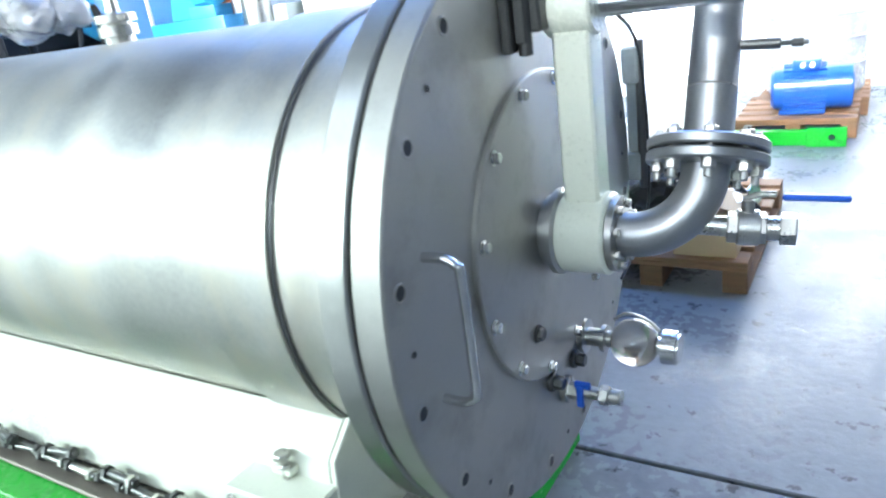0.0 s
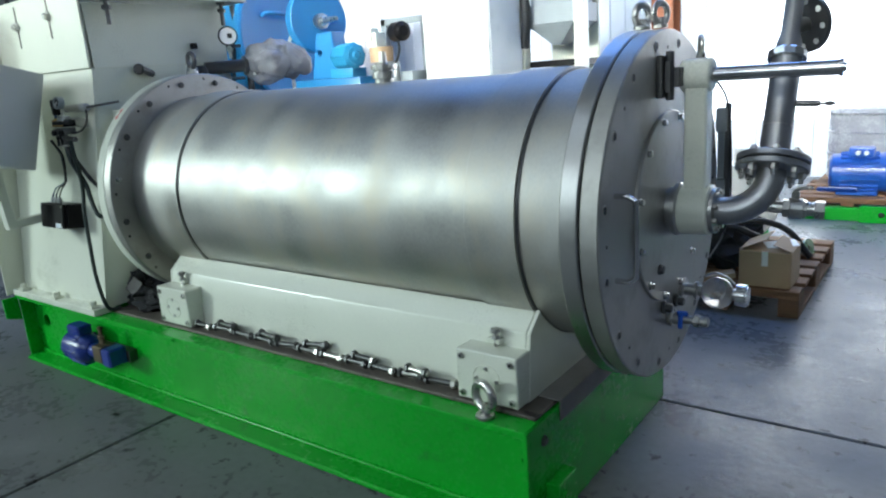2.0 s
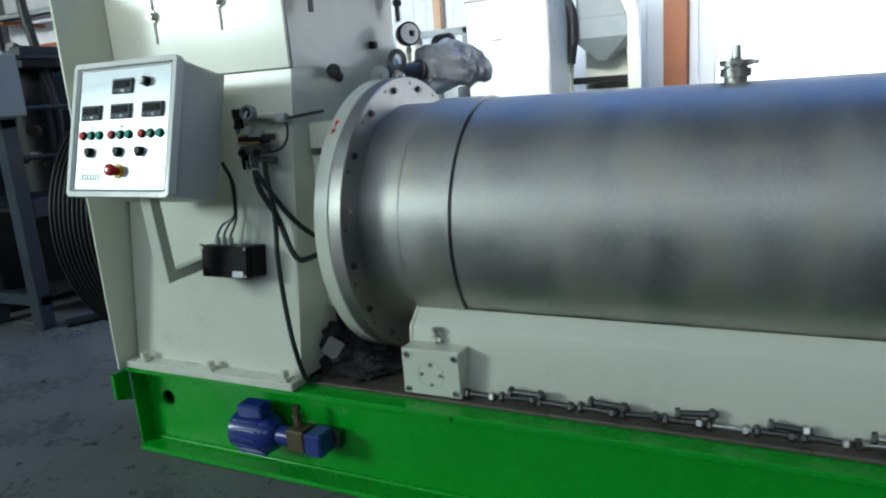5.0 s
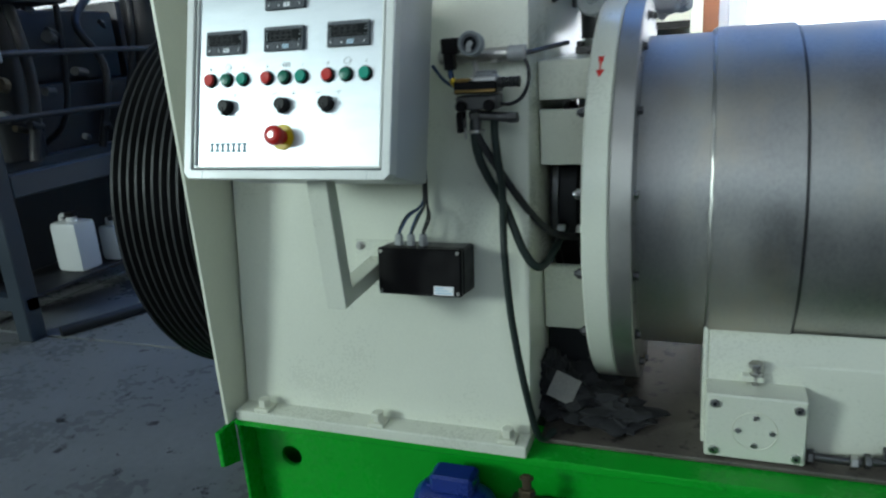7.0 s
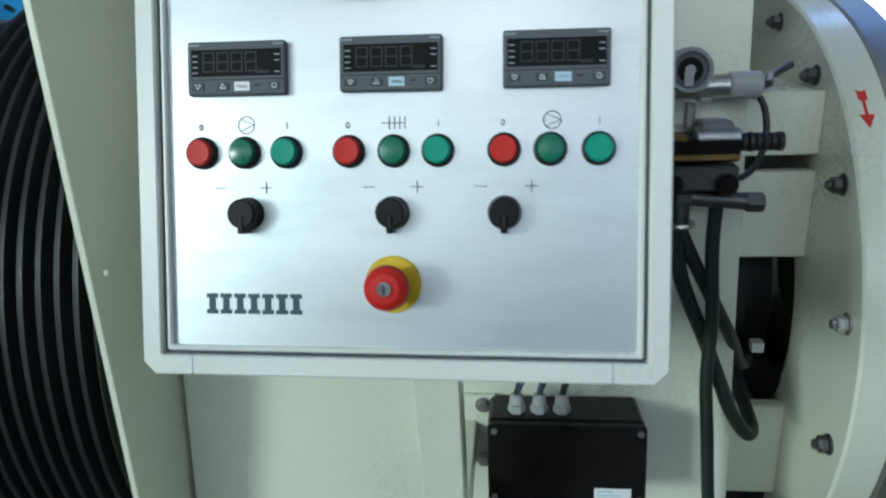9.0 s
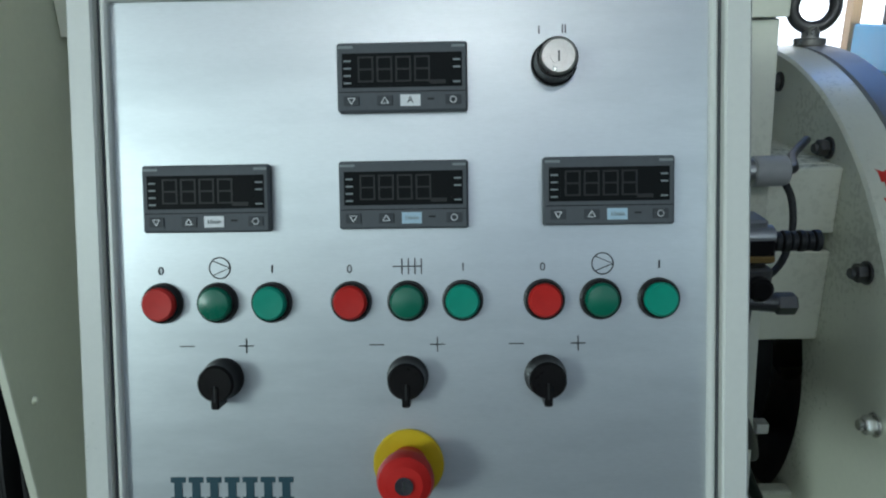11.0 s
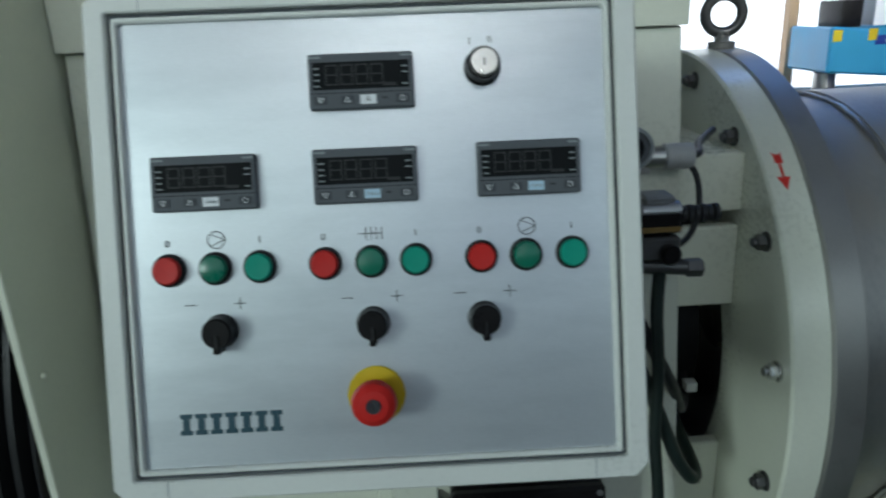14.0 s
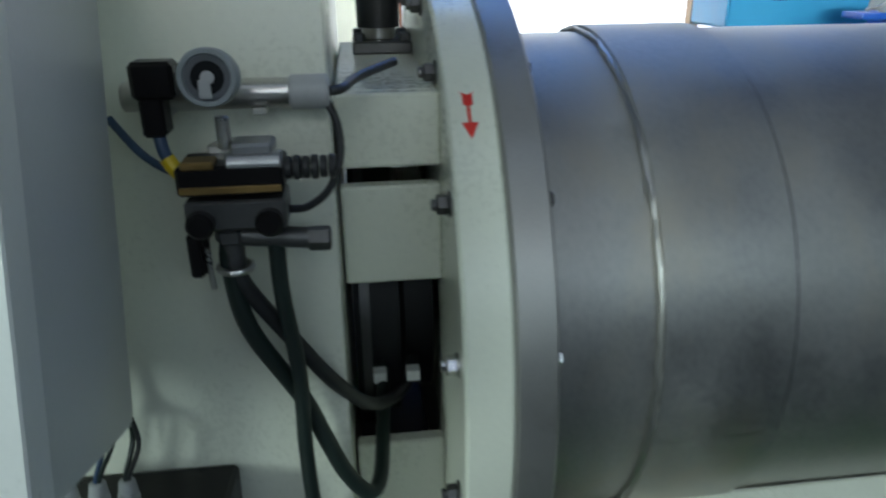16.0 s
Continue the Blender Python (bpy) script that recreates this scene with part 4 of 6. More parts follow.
solid("sheet_scrap", turned(box(-0.035, 0.035, -0.003, 0.003, -0.035, 0.035, 0.001), pose(0.487, 0.575, 0.487, -35, 24, 0)), DULL, "small bent steel sheet scrap on the rags", "metal scrap", (0.487, 0.575, 0.45))

# ---- small pump on the base ----
pump = thing("lube_pump", (0.33, 0.44, 0.13), "small dark blue motor pump on the green base", "pump")
PS = Matrix.Translation((0.362, 0.405, 0.192)) @ Matrix.Diagonal((1.66, 1.2, 1.2, 1)) @ Matrix.Translation((-0.33, -0.42, -0.185))
part("motor", turned(lathe([(0, 0), (0, 0.045), (0.008, 0.055), (0.012, 0.060), (0.10, 0.060), (0.115, 0.050), (0.125, 0.035), (0.125, 0)], (0.185, 0.42, 0.185), (1, 0, 0), 32), PS), BLUE, pump)
for k in range(14):
    a = math.pi * 2 * k / 14
    part("fin", turned(turned(box(0.205, 0.275, 0.058, 0.066, -0.002, 0.002, 0.0005), pose(0, 0.42, 0.185, math.degrees(a))), PS), BLUE, pump)
part("terminal_box", turned(box(0.215, 0.285, 0.385, 0.445, 0.242, 0.285, 0.006), PS), BLUE, pump)
part("foot", turned(box(0.20, 0.28, 0.39, 0.49, 0.115, 0.135, 0.004), PS), BLUE, pump)
part("coupling", turned(cyl((0.308, 0.42, 0.185), (0.345, 0.42, 0.185), 0.030, 24), PS), BLUE, pump)
part("gear_head", turned(join(box(0.345, 0.395, 0.385, 0.455, 0.155, 0.225, 0.005)), PS), OILY, pump)
part("end_head", turned(box(0.395, 0.44, 0.382, 0.458, 0.150, 0.222, 0.006), PS), BLUE, pump)
part("relief_valve", turned(join(cyl((0.365, 0.42, 0.225), (0.365, 0.42, 0.255), 0.011, 16), hexa((0.365, 0.42, 0.245), (0.365, 0.42, 0.262), 0.013), cyl((0.365, 0.42, 0.262), (0.365, 0.42, 0.296), 0.007, 12), cyl((0.365, 0.42, 0.286), (0.365, 0.42, 0.292), 0.011, 16)), PS), OILY, pump)
part("pump_foot", turned(box(0.33, 0.45, 0.455, 0.492, 0.15, 0.20, 0.003), PS), DARKSTEEL, pump)

# ---- control panel ----
PM = pose(0.0, 0.2065, 1.331, -15.83, 0.38, -0.47)
panel = thing("control_cabinet", (0, 0, 0), "grey control cabinet with aluminium front of meters and buttons", "control cabinet")
panel.matrix_basis = PM
WORLD[panel.name] = Matrix()
part("enclosure", box(-0.236, 0.235, 0.022, 0.215, -0.204, 0.240, 0.012), GREYBOX, panel, "light grey painted enclosure")


def frame_profile(u0, u1, w0, w1, cut):
    return [(u0 + cut, w0), (u1 - cut, w0), (u1, w0 + cut), (u1, w1 - cut), (u1 - cut, w1), (u0 + cut, w1), (u0, w1 - cut), (u0, w0 + cut)]


def frame_ring(o, i, y0, y1):
    """A flat eight-sided frame between two outlines, from depth y0 to y1."""
    bm = bmesh.new()
    v = [[bm.verts.new((u, y, w)) for u, w in lp] for lp, y in ((o, y0), (i, y0), (i, y1), (o, y1))]
    for a, b in ((0, 1), (1, 2), (2, 3), (3, 0)):
        for k in range(len(o)):
            j = (k + 1) % len(o)
            bm.faces.new((v[a][k], v[a][j], v[b][j], v[b][k]))
    bmesh.ops.recalc_face_normals(bm, faces=bm.faces[:])
    bmesh.ops.bevel(bm, geom=[e for e in bm.edges if e.calc_face_angle(0) > 1.0], offset=0.0016, segments=1, affect="EDGES")
    return bm


FU0, FU1, FW0, FW1 = -0.2178, 0.2168, -0.1830, 0.2205


def rim(d, cut):
    """The face's outline, d metres larger all round."""
    return frame_profile(FU0 - d, FU1 + d, FW0 - d, FW1 + d, cut)


part("door_frame", frame_ring(rim(0.0275, 0.012), rim(0.0085, 0.002), -0.010, 0.022), FRAMEW, panel, "pale plastic door frame")
part("gasket", frame_ring(rim(0.0085, 0.002), rim(0.005, 0.002), -0.003, 0.010), METER, panel, "dark gasket line")
part("inner_bead", frame_ring(rim(0.005, 0.002), rim(0.0, 0.002), -0.006, 0.010), FRAMEW, panel)
face = part("face_plate", box(FU0 - 0.0005, FU1 + 0.0005, 0.0, 0.008, FW0 - 0.0005, FW1 + 0.0005, 0), ALU, panel, "brushed aluminium face plate")
for u in (FU0 + 0.022, FU1 - 0.022):
    for w in (FW0 - 0.018, FW1 + 0.018):
        part("frame_joint", box(u - 0.0003, u + 0.0003, -0.0104, -0.0098, w - 0.0095, w + 0.0095, 0), GREYM, panel)


def flat(u, w, du, dw, y0, y1):
    return box(u - du, u + du, y0, y1, w - dw, w + dw, 0)


def digit(c, w):
    """A seven-bar figure as one flat grid: an outline with two windows."""
    h = join(flat(c, w + 0.0085, 0.0056, 0.0006, -0.0099, -0.0096), flat(c, w, 0.0056, 0.0006, -0.0099, -0.0096), flat(c, w - 0.0085, 0.0056, 0.0006, -0.0099, -0.0096), flat(c - 0.005, w, 0.0006, 0.0091, -0.00992, -0.00962), flat(c + 0.005, w, 0.0006, 0.0091, -0.00992, -0.00962))
    return h


def meter(u, w, tag):
    m = part("meter", box(u - 0.0468, u + 0.0468, -0.009, 0.0, w - 0.0246, w + 0.0246, 0.0015), METER, panel, "dark grey digital panel meter")
    part("bezel_line", flat(u, w - 0.0105, 0.0452, 0.0003, -0.0094, -0.009), BLACKP, m)
    part("display_window", flat(u, w + 0.0048, 0.0430, 0.0122, -0.0093, -0.009), GLASSB, m)
    part("display", flat(u, w + 0.0050, 0.0350, 0.0108, -0.0096, -0.0093), GLASSB, m)
    for k in range(4):
        c = u - 0.026 + k * 0.0135
        part("digit", digit(c, w + 0.0055), SEG, m)
    part("unit_bar", flat(u + 0.0255, w - 0.004, 0.0058, 0.0014, -0.0099, -0.0096), SEG, m)
    for k in range(4):
        part("status_mark", flat(u - 0.0392, w + 0.0115 - k * 0.0052, 0.0026, 0.0006, -0.0096, -0.0093), GREYM, m)
    for k in (0, 1, 3):
        part("status_mark", flat(u + 0.0392, w + 0.0115 - k * 0.0052, 0.0026, 0.0006, -0.0096, -0.0093), GREYM, m)
    part("maker_bar", flat(u - 0.0405, w + 0.0213, 0.0054, 0.0009, -0.0094, -0.009), GREYM, m)
    part("type_bar", flat(u + 0.0405, w + 0.0213, 0.0048, 0.0009, -0.0094, -0.009), GREYM, m)
    for du in (-0.0365, -0.0125, 0.0365):
        k = part("key", box(u + du - 0.0055, u + du + 0.0055, -0.0100, -0.009, w - 0.0203, w - 0.0133, 0.0006), METERK, m)
        if du < 0.03:
            s = 1 if du > -0.03 else -1
            cw = w - 0.0168
            tri = [(u + du - 0.0026, cw - 0.0019 * s), (u + du + 0.0026, cw - 0.0019 * s), (u + du, cw + 0.0024 * s)]
            part("key_symbol", join(*[tube([(a[0], -0.0102, a[1]), (b[0], -0.0102, b[1])], 0.00035, 4, 1) for a, b in zip(tri, tri[1:] + tri[:1])]), WHITE, k)
        else:
            part("key_symbol", ring((u + du, -0.0102, w - 0.0168), (0, 1, 0), 0.0022, 0.00035, 16, 4), WHITE, k)
    lab = part("unit_label", flat(u + 0.0058, w - 0.0168, 0.0072, 0.0041, -0.0097, -0.009), WHITE if tag != "b" else PALEBLUE, m)
    text("unit_mark", "A" if tag == "a" else "1/min", 0.0066 if tag == "a" else 0.0046, pose(u + 0.0058, -0.0099, w - 0.0168, 90), INK if tag == "a" else GREYM, lab)
    part("set_mark", flat(u + 0.0205, w - 0.016, 0.0025, 0.0007, -0.0094, -0.009), SEG, m)
    return m


meter(-0.0032, 0.1613, "a")
meter(-0.1479, 0.0762, "w")
meter(-0.0036, 0.0771, "b")
meter(0.1440, 0.0779, "b")


def button(u, w, lens, label, domed):
    b = part("push_button", lathe([(0, 0), (0, 0.0152), (0.003, 0.0152), (0.0065, 0.0140), (0.0068, 0.0127), (0.0058, 0.0125), (0.0058, 0)], (u, 0, w), (0, -1, 0), 32), BLACKP, panel, label)
    part("lens", lathe([(0.0055, 0.0124), (0.0095, 0.0124), (0.0118, 0.0108), (0.0128 if domed else 0.0116, 0.006), (0.0134 if domed else 0.0110, 0)], (u, 0, w), (0, -1, 0), 28), lens, b)


for k, us in enumerate(((-0.1855, -0.1440, -0.1035), (-0.0443, -0.0024, 0.0382), (0.0981, 0.1391, 0.1816))):
    button(us[0], -0.001, REDPALE if k == 0 else RED, "red push button", False)
    button(us[1], -0.001, GREEND, "dark green pilot lamp button", True)
    button(us[2], -0.001, GREENB, "green push button", False)
    text("zero_mark", "0", 0.0085, pose(us[0] - 0.001, -0.0005, 0.0228, 90), INK, face)
    text("one_mark", "I", 0.0085, pose(us[2] + 0.0005, -0.0005, 0.0234, 90), INK, face)
    if k != 1:
        c = us[1] + 0.0018
        part("pump_symbol", join(ring((c, -0.0004, 0.0248), (0, 1, 0), 0.0078, 0.00045, 28, 4), *[tube([(c - 0.0055, -0.0004, 0.0248 + s * 0.0055), (c + 0.0076, -0.0004, 0.0248)], 0.00045, 4, 1) for s in (1, -1)]), INK, face)
    else:
        part("agitator_symbol", join(flat(-0.0026, 0.0245, 0.0107, 0.00045, -0.0006, 0), *[flat(-0.0064 + j * 0.0048, 0.0245, 0.00045, 0.0058, -0.0006, 0) for j in range(4)]), INK, face)
for mu, pu, ku, kw in ((-0.1685, -0.1239, -0.1418, -0.058), (-0.0262, 0.0190, -0.0034, -0.0575), (0.0774, 0.1229, 0.0986, -0.0575)):
    part("minus_mark", flat(mu, -0.0338, 0.0055, 0.0004, -0.0006, 0), INK, face)
    part("plus_mark", join(flat(pu, -0.0338, 0.0055, 0.0004, -0.0006, 0), flat(pu, -0.0338, 0.0004, 0.0055, -0.0006, 0)), INK, face)
    knob = part("rotary_knob", lathe([(0, 0), (0, 0.0155), (0.003, 0.0155), (0.005, 0.0145), (0.018, 0.0135), (0.020, 0.012), (0.020, 0)], (ku, 0, kw), (0, -1, 0), 28), BLACKP, panel, "black rotary knob")
    part("pointer", join(box(ku - 0.003, ku + 0.003, -0.021, -0.002, kw - 0.0185, kw - 0.002, 0.001)), BLACKP, knob)
    part("pointer_line", flat(ku, kw - 0.007, 0.0006, 0.006, -0.0214, -0.021), SEG, knob)
es = part("emergency_stop", lathe([(0, 0), (0, 0.026), (0.002, 0.0265), (0.003, 0.025), (0.003, 0.0)], (-0.0037, 0, -0.1235), (0, -1, 0), 40), YELLOW, panel, "red mushroom emergency stop on yellow disc")
part("neck", cyl((-0.0037, -0.003, -0.1235), (-0.0037, -0.028, -0.1235), 0.0145, 24), RED, es)
part("mushroom", lathe([(0.024, 0.0), (0.024, 0.015), (0.027, 0.0195), (0.034, 0.0205), (0.040, 0.0185), (0.044, 0.013), (0.0445, 0.0075), (0.0445, 0)], (-0.0037, 0, -0.1235), (0, -1, 0), 36), RED, es)
lock = part("lock", cyl((-0.0037, -0.0444, -0.1235), (-0.0037, -0.0462, -0.1235), 0.0065, 24), CHROME, es)
part("keyhole", box(-0.0045, -0.0029, -0.0468, -0.0460, -0.1270, -0.1200, 0), INK, lock)
ks = part("key_switch", lathe([(0, 0), (0, 0.0165), (0.004, 0.0165), (0.006, 0.0150), (0.022, 0.0145), (0.022, 0)], (0.1060, 0, 0.1700), (0, -1, 0), 28), BLACKP, panel, "key switch with chrome lock")
part("lock", lathe([(0.022, 0), (0.022, 0.0128), (0.026, 0.0128), (0.028, 0.0112), (0.028, 0)], (0.1060, 0, 0.1700), (0, -1, 0), 28), ZINC, ks)
part("lock_core", cyl((0.1060, -0.028, 0.1700), (0.1060, -0.0288, 0.1700), 0.006, 20), ZINC, ks)
part("keyhole", box(0.1054, 0.1066, -0.0294, -0.0286, 0.166, 0.173, 0), INK, ks)
text("one_mark", "I", 0.0085, pose(0.0956, -0.0005, 0.194, 90), INK, face)
text("two_mark", "II", 0.0085, pose(0.1135, -0.0005, 0.1945, 90), INK, face)
bars = []
u = -0.1848
for k in range(7):
    bars.append((u, u + 0.0112))
    u += 0.01373
for k, (a, b) in enumerate(bars):
    part("maker_mark", join(box(a, b, -0.0006, 0, -0.1531, -0.1490, 0), box(a, b, -0.0006, 0, -0.1378, -0.1337, 0), box(a + 0.0025, b - 0.0025, -0.00055, 0, -0.1490, -0.1378, 0)), LOGO, face)

bracket = thing("panel_bracket", (0.03, 0.45, 0.83), "grey-cream steel arm carrying the control panel", "bracket")
part("head_plate", turned(box(-0.03, 0.075, -0.04, 0.09, -0.012, 0.0, 0.002), pose(0.0, 0.205, 1.135, -12)), DARKSTEEL, bracket)
part("upright", prism([(0.235, 1.125), (0.275, 1.135), (0.302, 0.835), (0.262, 0.80)], "x", -0.003, 0.047, 0.002), CREAM, bracket)
part("strut", prism([(0.262, 0.80), (0.300, 0.84), (0.52, 0.855), (0.515, 0.812)], "x", -0.003, 0.045, 0.002), CREAM, bracket)
part("wall_plate", turned(box(-0.075, 0.045, -0.010, 0.0, -0.06, 0.06, 0.002), pose(0.03, fy(0.835), 0.835, -7.5)), CREAM, bracket)
for x, z in ((-0.03, 0.88), (0.055, 0.88), (0.055, 0.792)):
    part("bolt", bolt((x, fy(z) - 0.010, z), (0, -1, 0.13), 0.009, 0.008), ZINC, bracket)

jb = thing("junction_box", (0.175, 0.47, 0.78), "black plastic junction box with cable glands", "junction box")
part("box_body", turned(box(-0.108, 0.108, -0.07, 0.018, -0.058, 0.058, 0.005), pose(0.174, fy(0.838) - 0.020, 0.838, -7.5)), BLACKP, jb)
lid = part("box_lid", turned(box(-0.108, 0.108, -0.090, -0.072, -0.058, 0.058, 0.004), pose(0.174, fy(0.838) - 0.020, 0.838, -7.5)), BLACKP, jb)
JM = pose(0.174, fy(0.838) - 0.020, 0.838, -7.5)
for u in (-0.099, 0.099):
    for w in (-0.049, 0.049):
        part("lid_screw", turned(cyl((u, -0.090, w), (u, -0.0915, w), 0.0045, 14), JM), ZINC, lid)
part("type_label", turned(box(0.038, 0.088, -0.0908, -0.0900, -0.054, -0.032, 0), JM), WHITE, lid, "small white type label")
for k in range(3):
    part("label_line", turned(box(0.042, 0.084 - 0.01 * k, -0.0912, -0.0908, -0.050 + k * 0.006, -0.0475 + k * 0.006, 0), JM), PALEBLUE, lid)
for k, u in enumerate((-0.068, -0.036, -0.004)):
    q0, q1, q2 = [JM @ Vector((u, -0.045, w)) for w in (0.058, 0.070, 0.086)]
    gl = part("cable_gland", join(hexa(q0, q1, 0.0125), cyl(q1, q2, 0.0105, 18, 0.009)), GLANDG, jb, "grey cable gland")
    top = Vector((0.160 + 0.004 * k, fy(1.0) - 0.028, 1.005))
    for j in range(2):
        mid = (q2 + top) / 2 + Vector((-0.010 + 0.010 * k + 0.008 * j, -0.006 - 0.006 * j, 0.004))
        part("cable", tube([q1, q2 + Vector((0.004 * j, 0, 0.006)), mid, top, top + Vector((0.002 * j, 0.004, 0.12))], 0.0028, 14, 5), (RUBBER, DIMBLUE, HOSEG)[(k + j) % 3], gl)
solid("cable_sleeve", tube([(0.164, fy(1.0) - 0.028, 0.995), (0.164, fy(1.02) - 0.026, 1.03), (0.165, fy(1.1) - 0.034, 1.12), (0.162, 0.48, 1.20)], 0.0065, 14, 5), RUBBER, "black sleeve round the control cables", "cable sleeve", (0.164, fy(1.0), 0.995))

# ---- gauge, rod and valve manifold ----
man = thing("valve_manifold", (0.33, 0.50, 1.22), "small valve manifold with black and gold blocks on the housing", "valve manifold")
part("cylinder_rod", cyl((0.215, 0.545, 1.342), (0.385, 0.545, 1.342), 0.0155, 28), STEEL, man, "polished steel cylinder")
part("end_cap", cyl((0.383, 0.545, 1.342), (0.424, 0.545, 1.342), 0.0180, 24), GLANDG, man)
part("cap_fitting", tube([(0.424, 0.545, 1.342), (0.438, 0.555, 1.343), (0.455, 0.60, 1.348), (0.50, 0.66, 1.356)], 0.0055, 10, 3), DARKSTEEL, man)
for x in (0.25, 0.345):
    part("clip", box(x, x + 0.014, 0.525, 0.585, 1.323, 1.330, 0.001), ZINC, man)
part("valve_block", box(0.278, 0.378, 0.445, 0.505, 1.262, 1.291, 0.003), BLACKP, man)
part("gold_strip", box(0.281, 0.376, 0.441, 0.4455, 1.265, 1.272, 0.001), BRASS, man, "gold coloured strip")
part("gold_cap", box(0.284, 0.315, 0.443, 0.47, 1.288, 1.296, 0.002), BRASS, man)
# Body, lower block and tee are coloured darker for the panel's shadow.
part("steel_body", join(cyl((0.325, 0.458, 1.290), (0.378, 0.458, 1.290), 0.0125, 24), box(0.330, 0.370, 0.452, 0.49, 1.296, 1.310, 0.003)), PIPE, man)
for k in range(6):
    part("ribbed_sleeve", cyl((0.379 + k * 0.0085, 0.458, 1.284), (0.386 + k * 0.0085, 0.458, 1.284), 0.0110 + 0.0010 * (k % 2), 20), RUBBER, man)
part("lower_block", box(0.282, 0.378, 0.445, 0.50, 1.226, 1.257, 0.003), DARKSTEEL, man)
for x in (0.297, 0.362):
    part("black_knob", lathe([(0, 0), (0, 0.013), (0.012, 0.0135), (0.016, 0.010), (0.016, 0)], (x, 0.446, 1.236), (0, -1, 0), 24), BLACKP, man)
part("tee", join(cyl((0.318, 0.475, 1.226), (0.317, 0.475, 1.172), 0.012, 18), hexa((0.318, 0.475, 1.205), (0.318, 0.475, 1.220), 0.017), cyl((0.318, 0.475, 1.212), (0.405, 0.470, 1.205), 0.011, 16), hexa((0.395, 0.470, 1.205), (0.418, 0.469, 1.205), 0.013)), DARKSTEEL, man)
part("hose_clamp", ring((0.318, 0.475, 1.176), (0, 0, 1), 0.0165, 0.004, 24, 8), ZINC, man)
part("shut_off", join(cyl((0.288, 0.47, 1.225), (0.288, 0.47, 1.175), 0.008, 14), box(0.278, 0.291, 0.450, 0.462, 1.175, 1.222, 0.003)), BLACKP, man)
part("pin", cyl((0.295, 0.458, 1.205), (0.297, 0.458, 1.16), 0.003, 8), ZINC, man)
part("back_bracket", turned(box(0.30, 0.36, -0.075, 0.0, -0.02, 0.02, 0.002), pose(0, fy(1.27), 1.27, -7.5)), ZINC, man)
gz = thing("contact_gauge", (0.322, 0.47, 1.33), "round grey contact pressure gauge with dark dial", "gauge")
GM = Matrix.Translation((0.316, 0.476, 1.369)) @ Vector((0.02, -1, 0.12)).to_track_quat("Z", "Y").to_matrix().to_4x4() @ Matrix.Scale(0.9, 4)
part("case", turned(lathe([(-0.015, 0), (-0.015, 0.0305), (0.012, 0.0305), (0.016, 0.029), (0.016, 0.0245), (0.010, 0.0235), (0.010, 0)], (0, 0, 0), (0, 0, 1), 44), GM), GREYM, gz)
part("dial_ring", turned(lathe([(0.0101, 0.0170), (0.0112, 0.0170), (0.0112, 0.0237), (0.0101, 0.0237)], (0, 0, 0), (0, 0, 1), 40), GM), METER, gz)
part("dial", turned(cyl((0, 0, 0.0100), (0, 0, 0.0108), 0.0172, 32, b=0), GM), GLASSB, gz)
part("bridge", join(turned(cyl((0, 0, 0.0108), (0, 0, 0.0125), 0.0070, 24), GM), box(0.3085, 0.3195, 0.4585, 0.4605, 1.352, 1.369, 0.001)), GLANDG, gz)
part("plug", join(box(0.245, 0.285, 0.468, 0.50, 1.350, 1.385, 0.004), box(0.250, 0.272, 0.468, 0.50, 1.315, 1.352, 0.003)), BLACKP, gz)
part("stem", join(cyl((0.322, 0.48, 1.30), (0.322, 0.48, 1.332), 0.007, 12)), ZINC, gz)
part("plug_lead", tube([(0.262, 0.478, 1.318), (0.266, 0.472, 1.30), (0.275, 0.468, 1.285), (0.283, 0.465, 1.278)], 0.006, 10, 4), DIMBLUE, gz)
part("yellow_sleeve", tube([(0.268, 0.470, 1.295), (0.274, 0.468, 1.285), (0.279, 0.466, 1.280)], 0.0075, 10, 3), YELLOW, gz)
solid("blue_air_hose", tube([(0.205, 0.52, 1.325), (0.235, 0.50, 1.295), (0.26, 0.488, 1.280), (0.28, 0.48, 1.275)], 0.0042, 8, 5), DIMBLUE, "thin blue air hose into the manifold", "hose", (0.24, 0.5, 1.27))
solid("black_cable_loop", tube([(0.418, 0.54, 1.335), (0.430, 0.535, 1.31), (0.431, 0.525, 1.275), (0.418, 0.51, 1.245), (0.396, 0.49, 1.233), (0.378, 0.475, 1.236)], 0.0042, 8, 6), RUBBER, "black cable loop beside the manifold", "cable", (0.42, 0.50, 1.23))
HOSES = [
    ([(0.317, 0.475, 1.205), (0.317, 0.475, 1.178), (0.328, 0.475, 1.148), (0.366, 0.495, 1.075), (0.412, 0.525, 0.99), (0.455, 0.60, 0.908), (0.50, 0.70, 0.865), (0.52, 0.76, 0.88)], RUBBER, 0.0092),
    ([(0.315, 0.475, 1.205), (0.313, 0.474, 1.178), (0.324, 0.475, 1.103), (0.370, 0.498, 0.995), (0.392, 0.496, 0.938), (0.413, 0.494, 0.886), (0.438, 0.498, 0.848), (0.455, 0.525, 0.842), (0.463, 0.61, 0.850), (0.470, 0.74, 0.88), (0.475, 0.88, 0.93)], HOSEG, 0.0102),
    ([(0.362, 0.472, 1.215), (0.362, 0.475, 1.142), (0.371, 0.480, 1.04), (0.370, 0.478, 0.95), (0.374, 0.465, 0.87), (0.386, 0.455, 0.728), (0.416, 0.440, 0.554), (0.445, 0.452, 0.412), (0.475, 0.50, 0.402)], HOSEG, 0.0090),
]
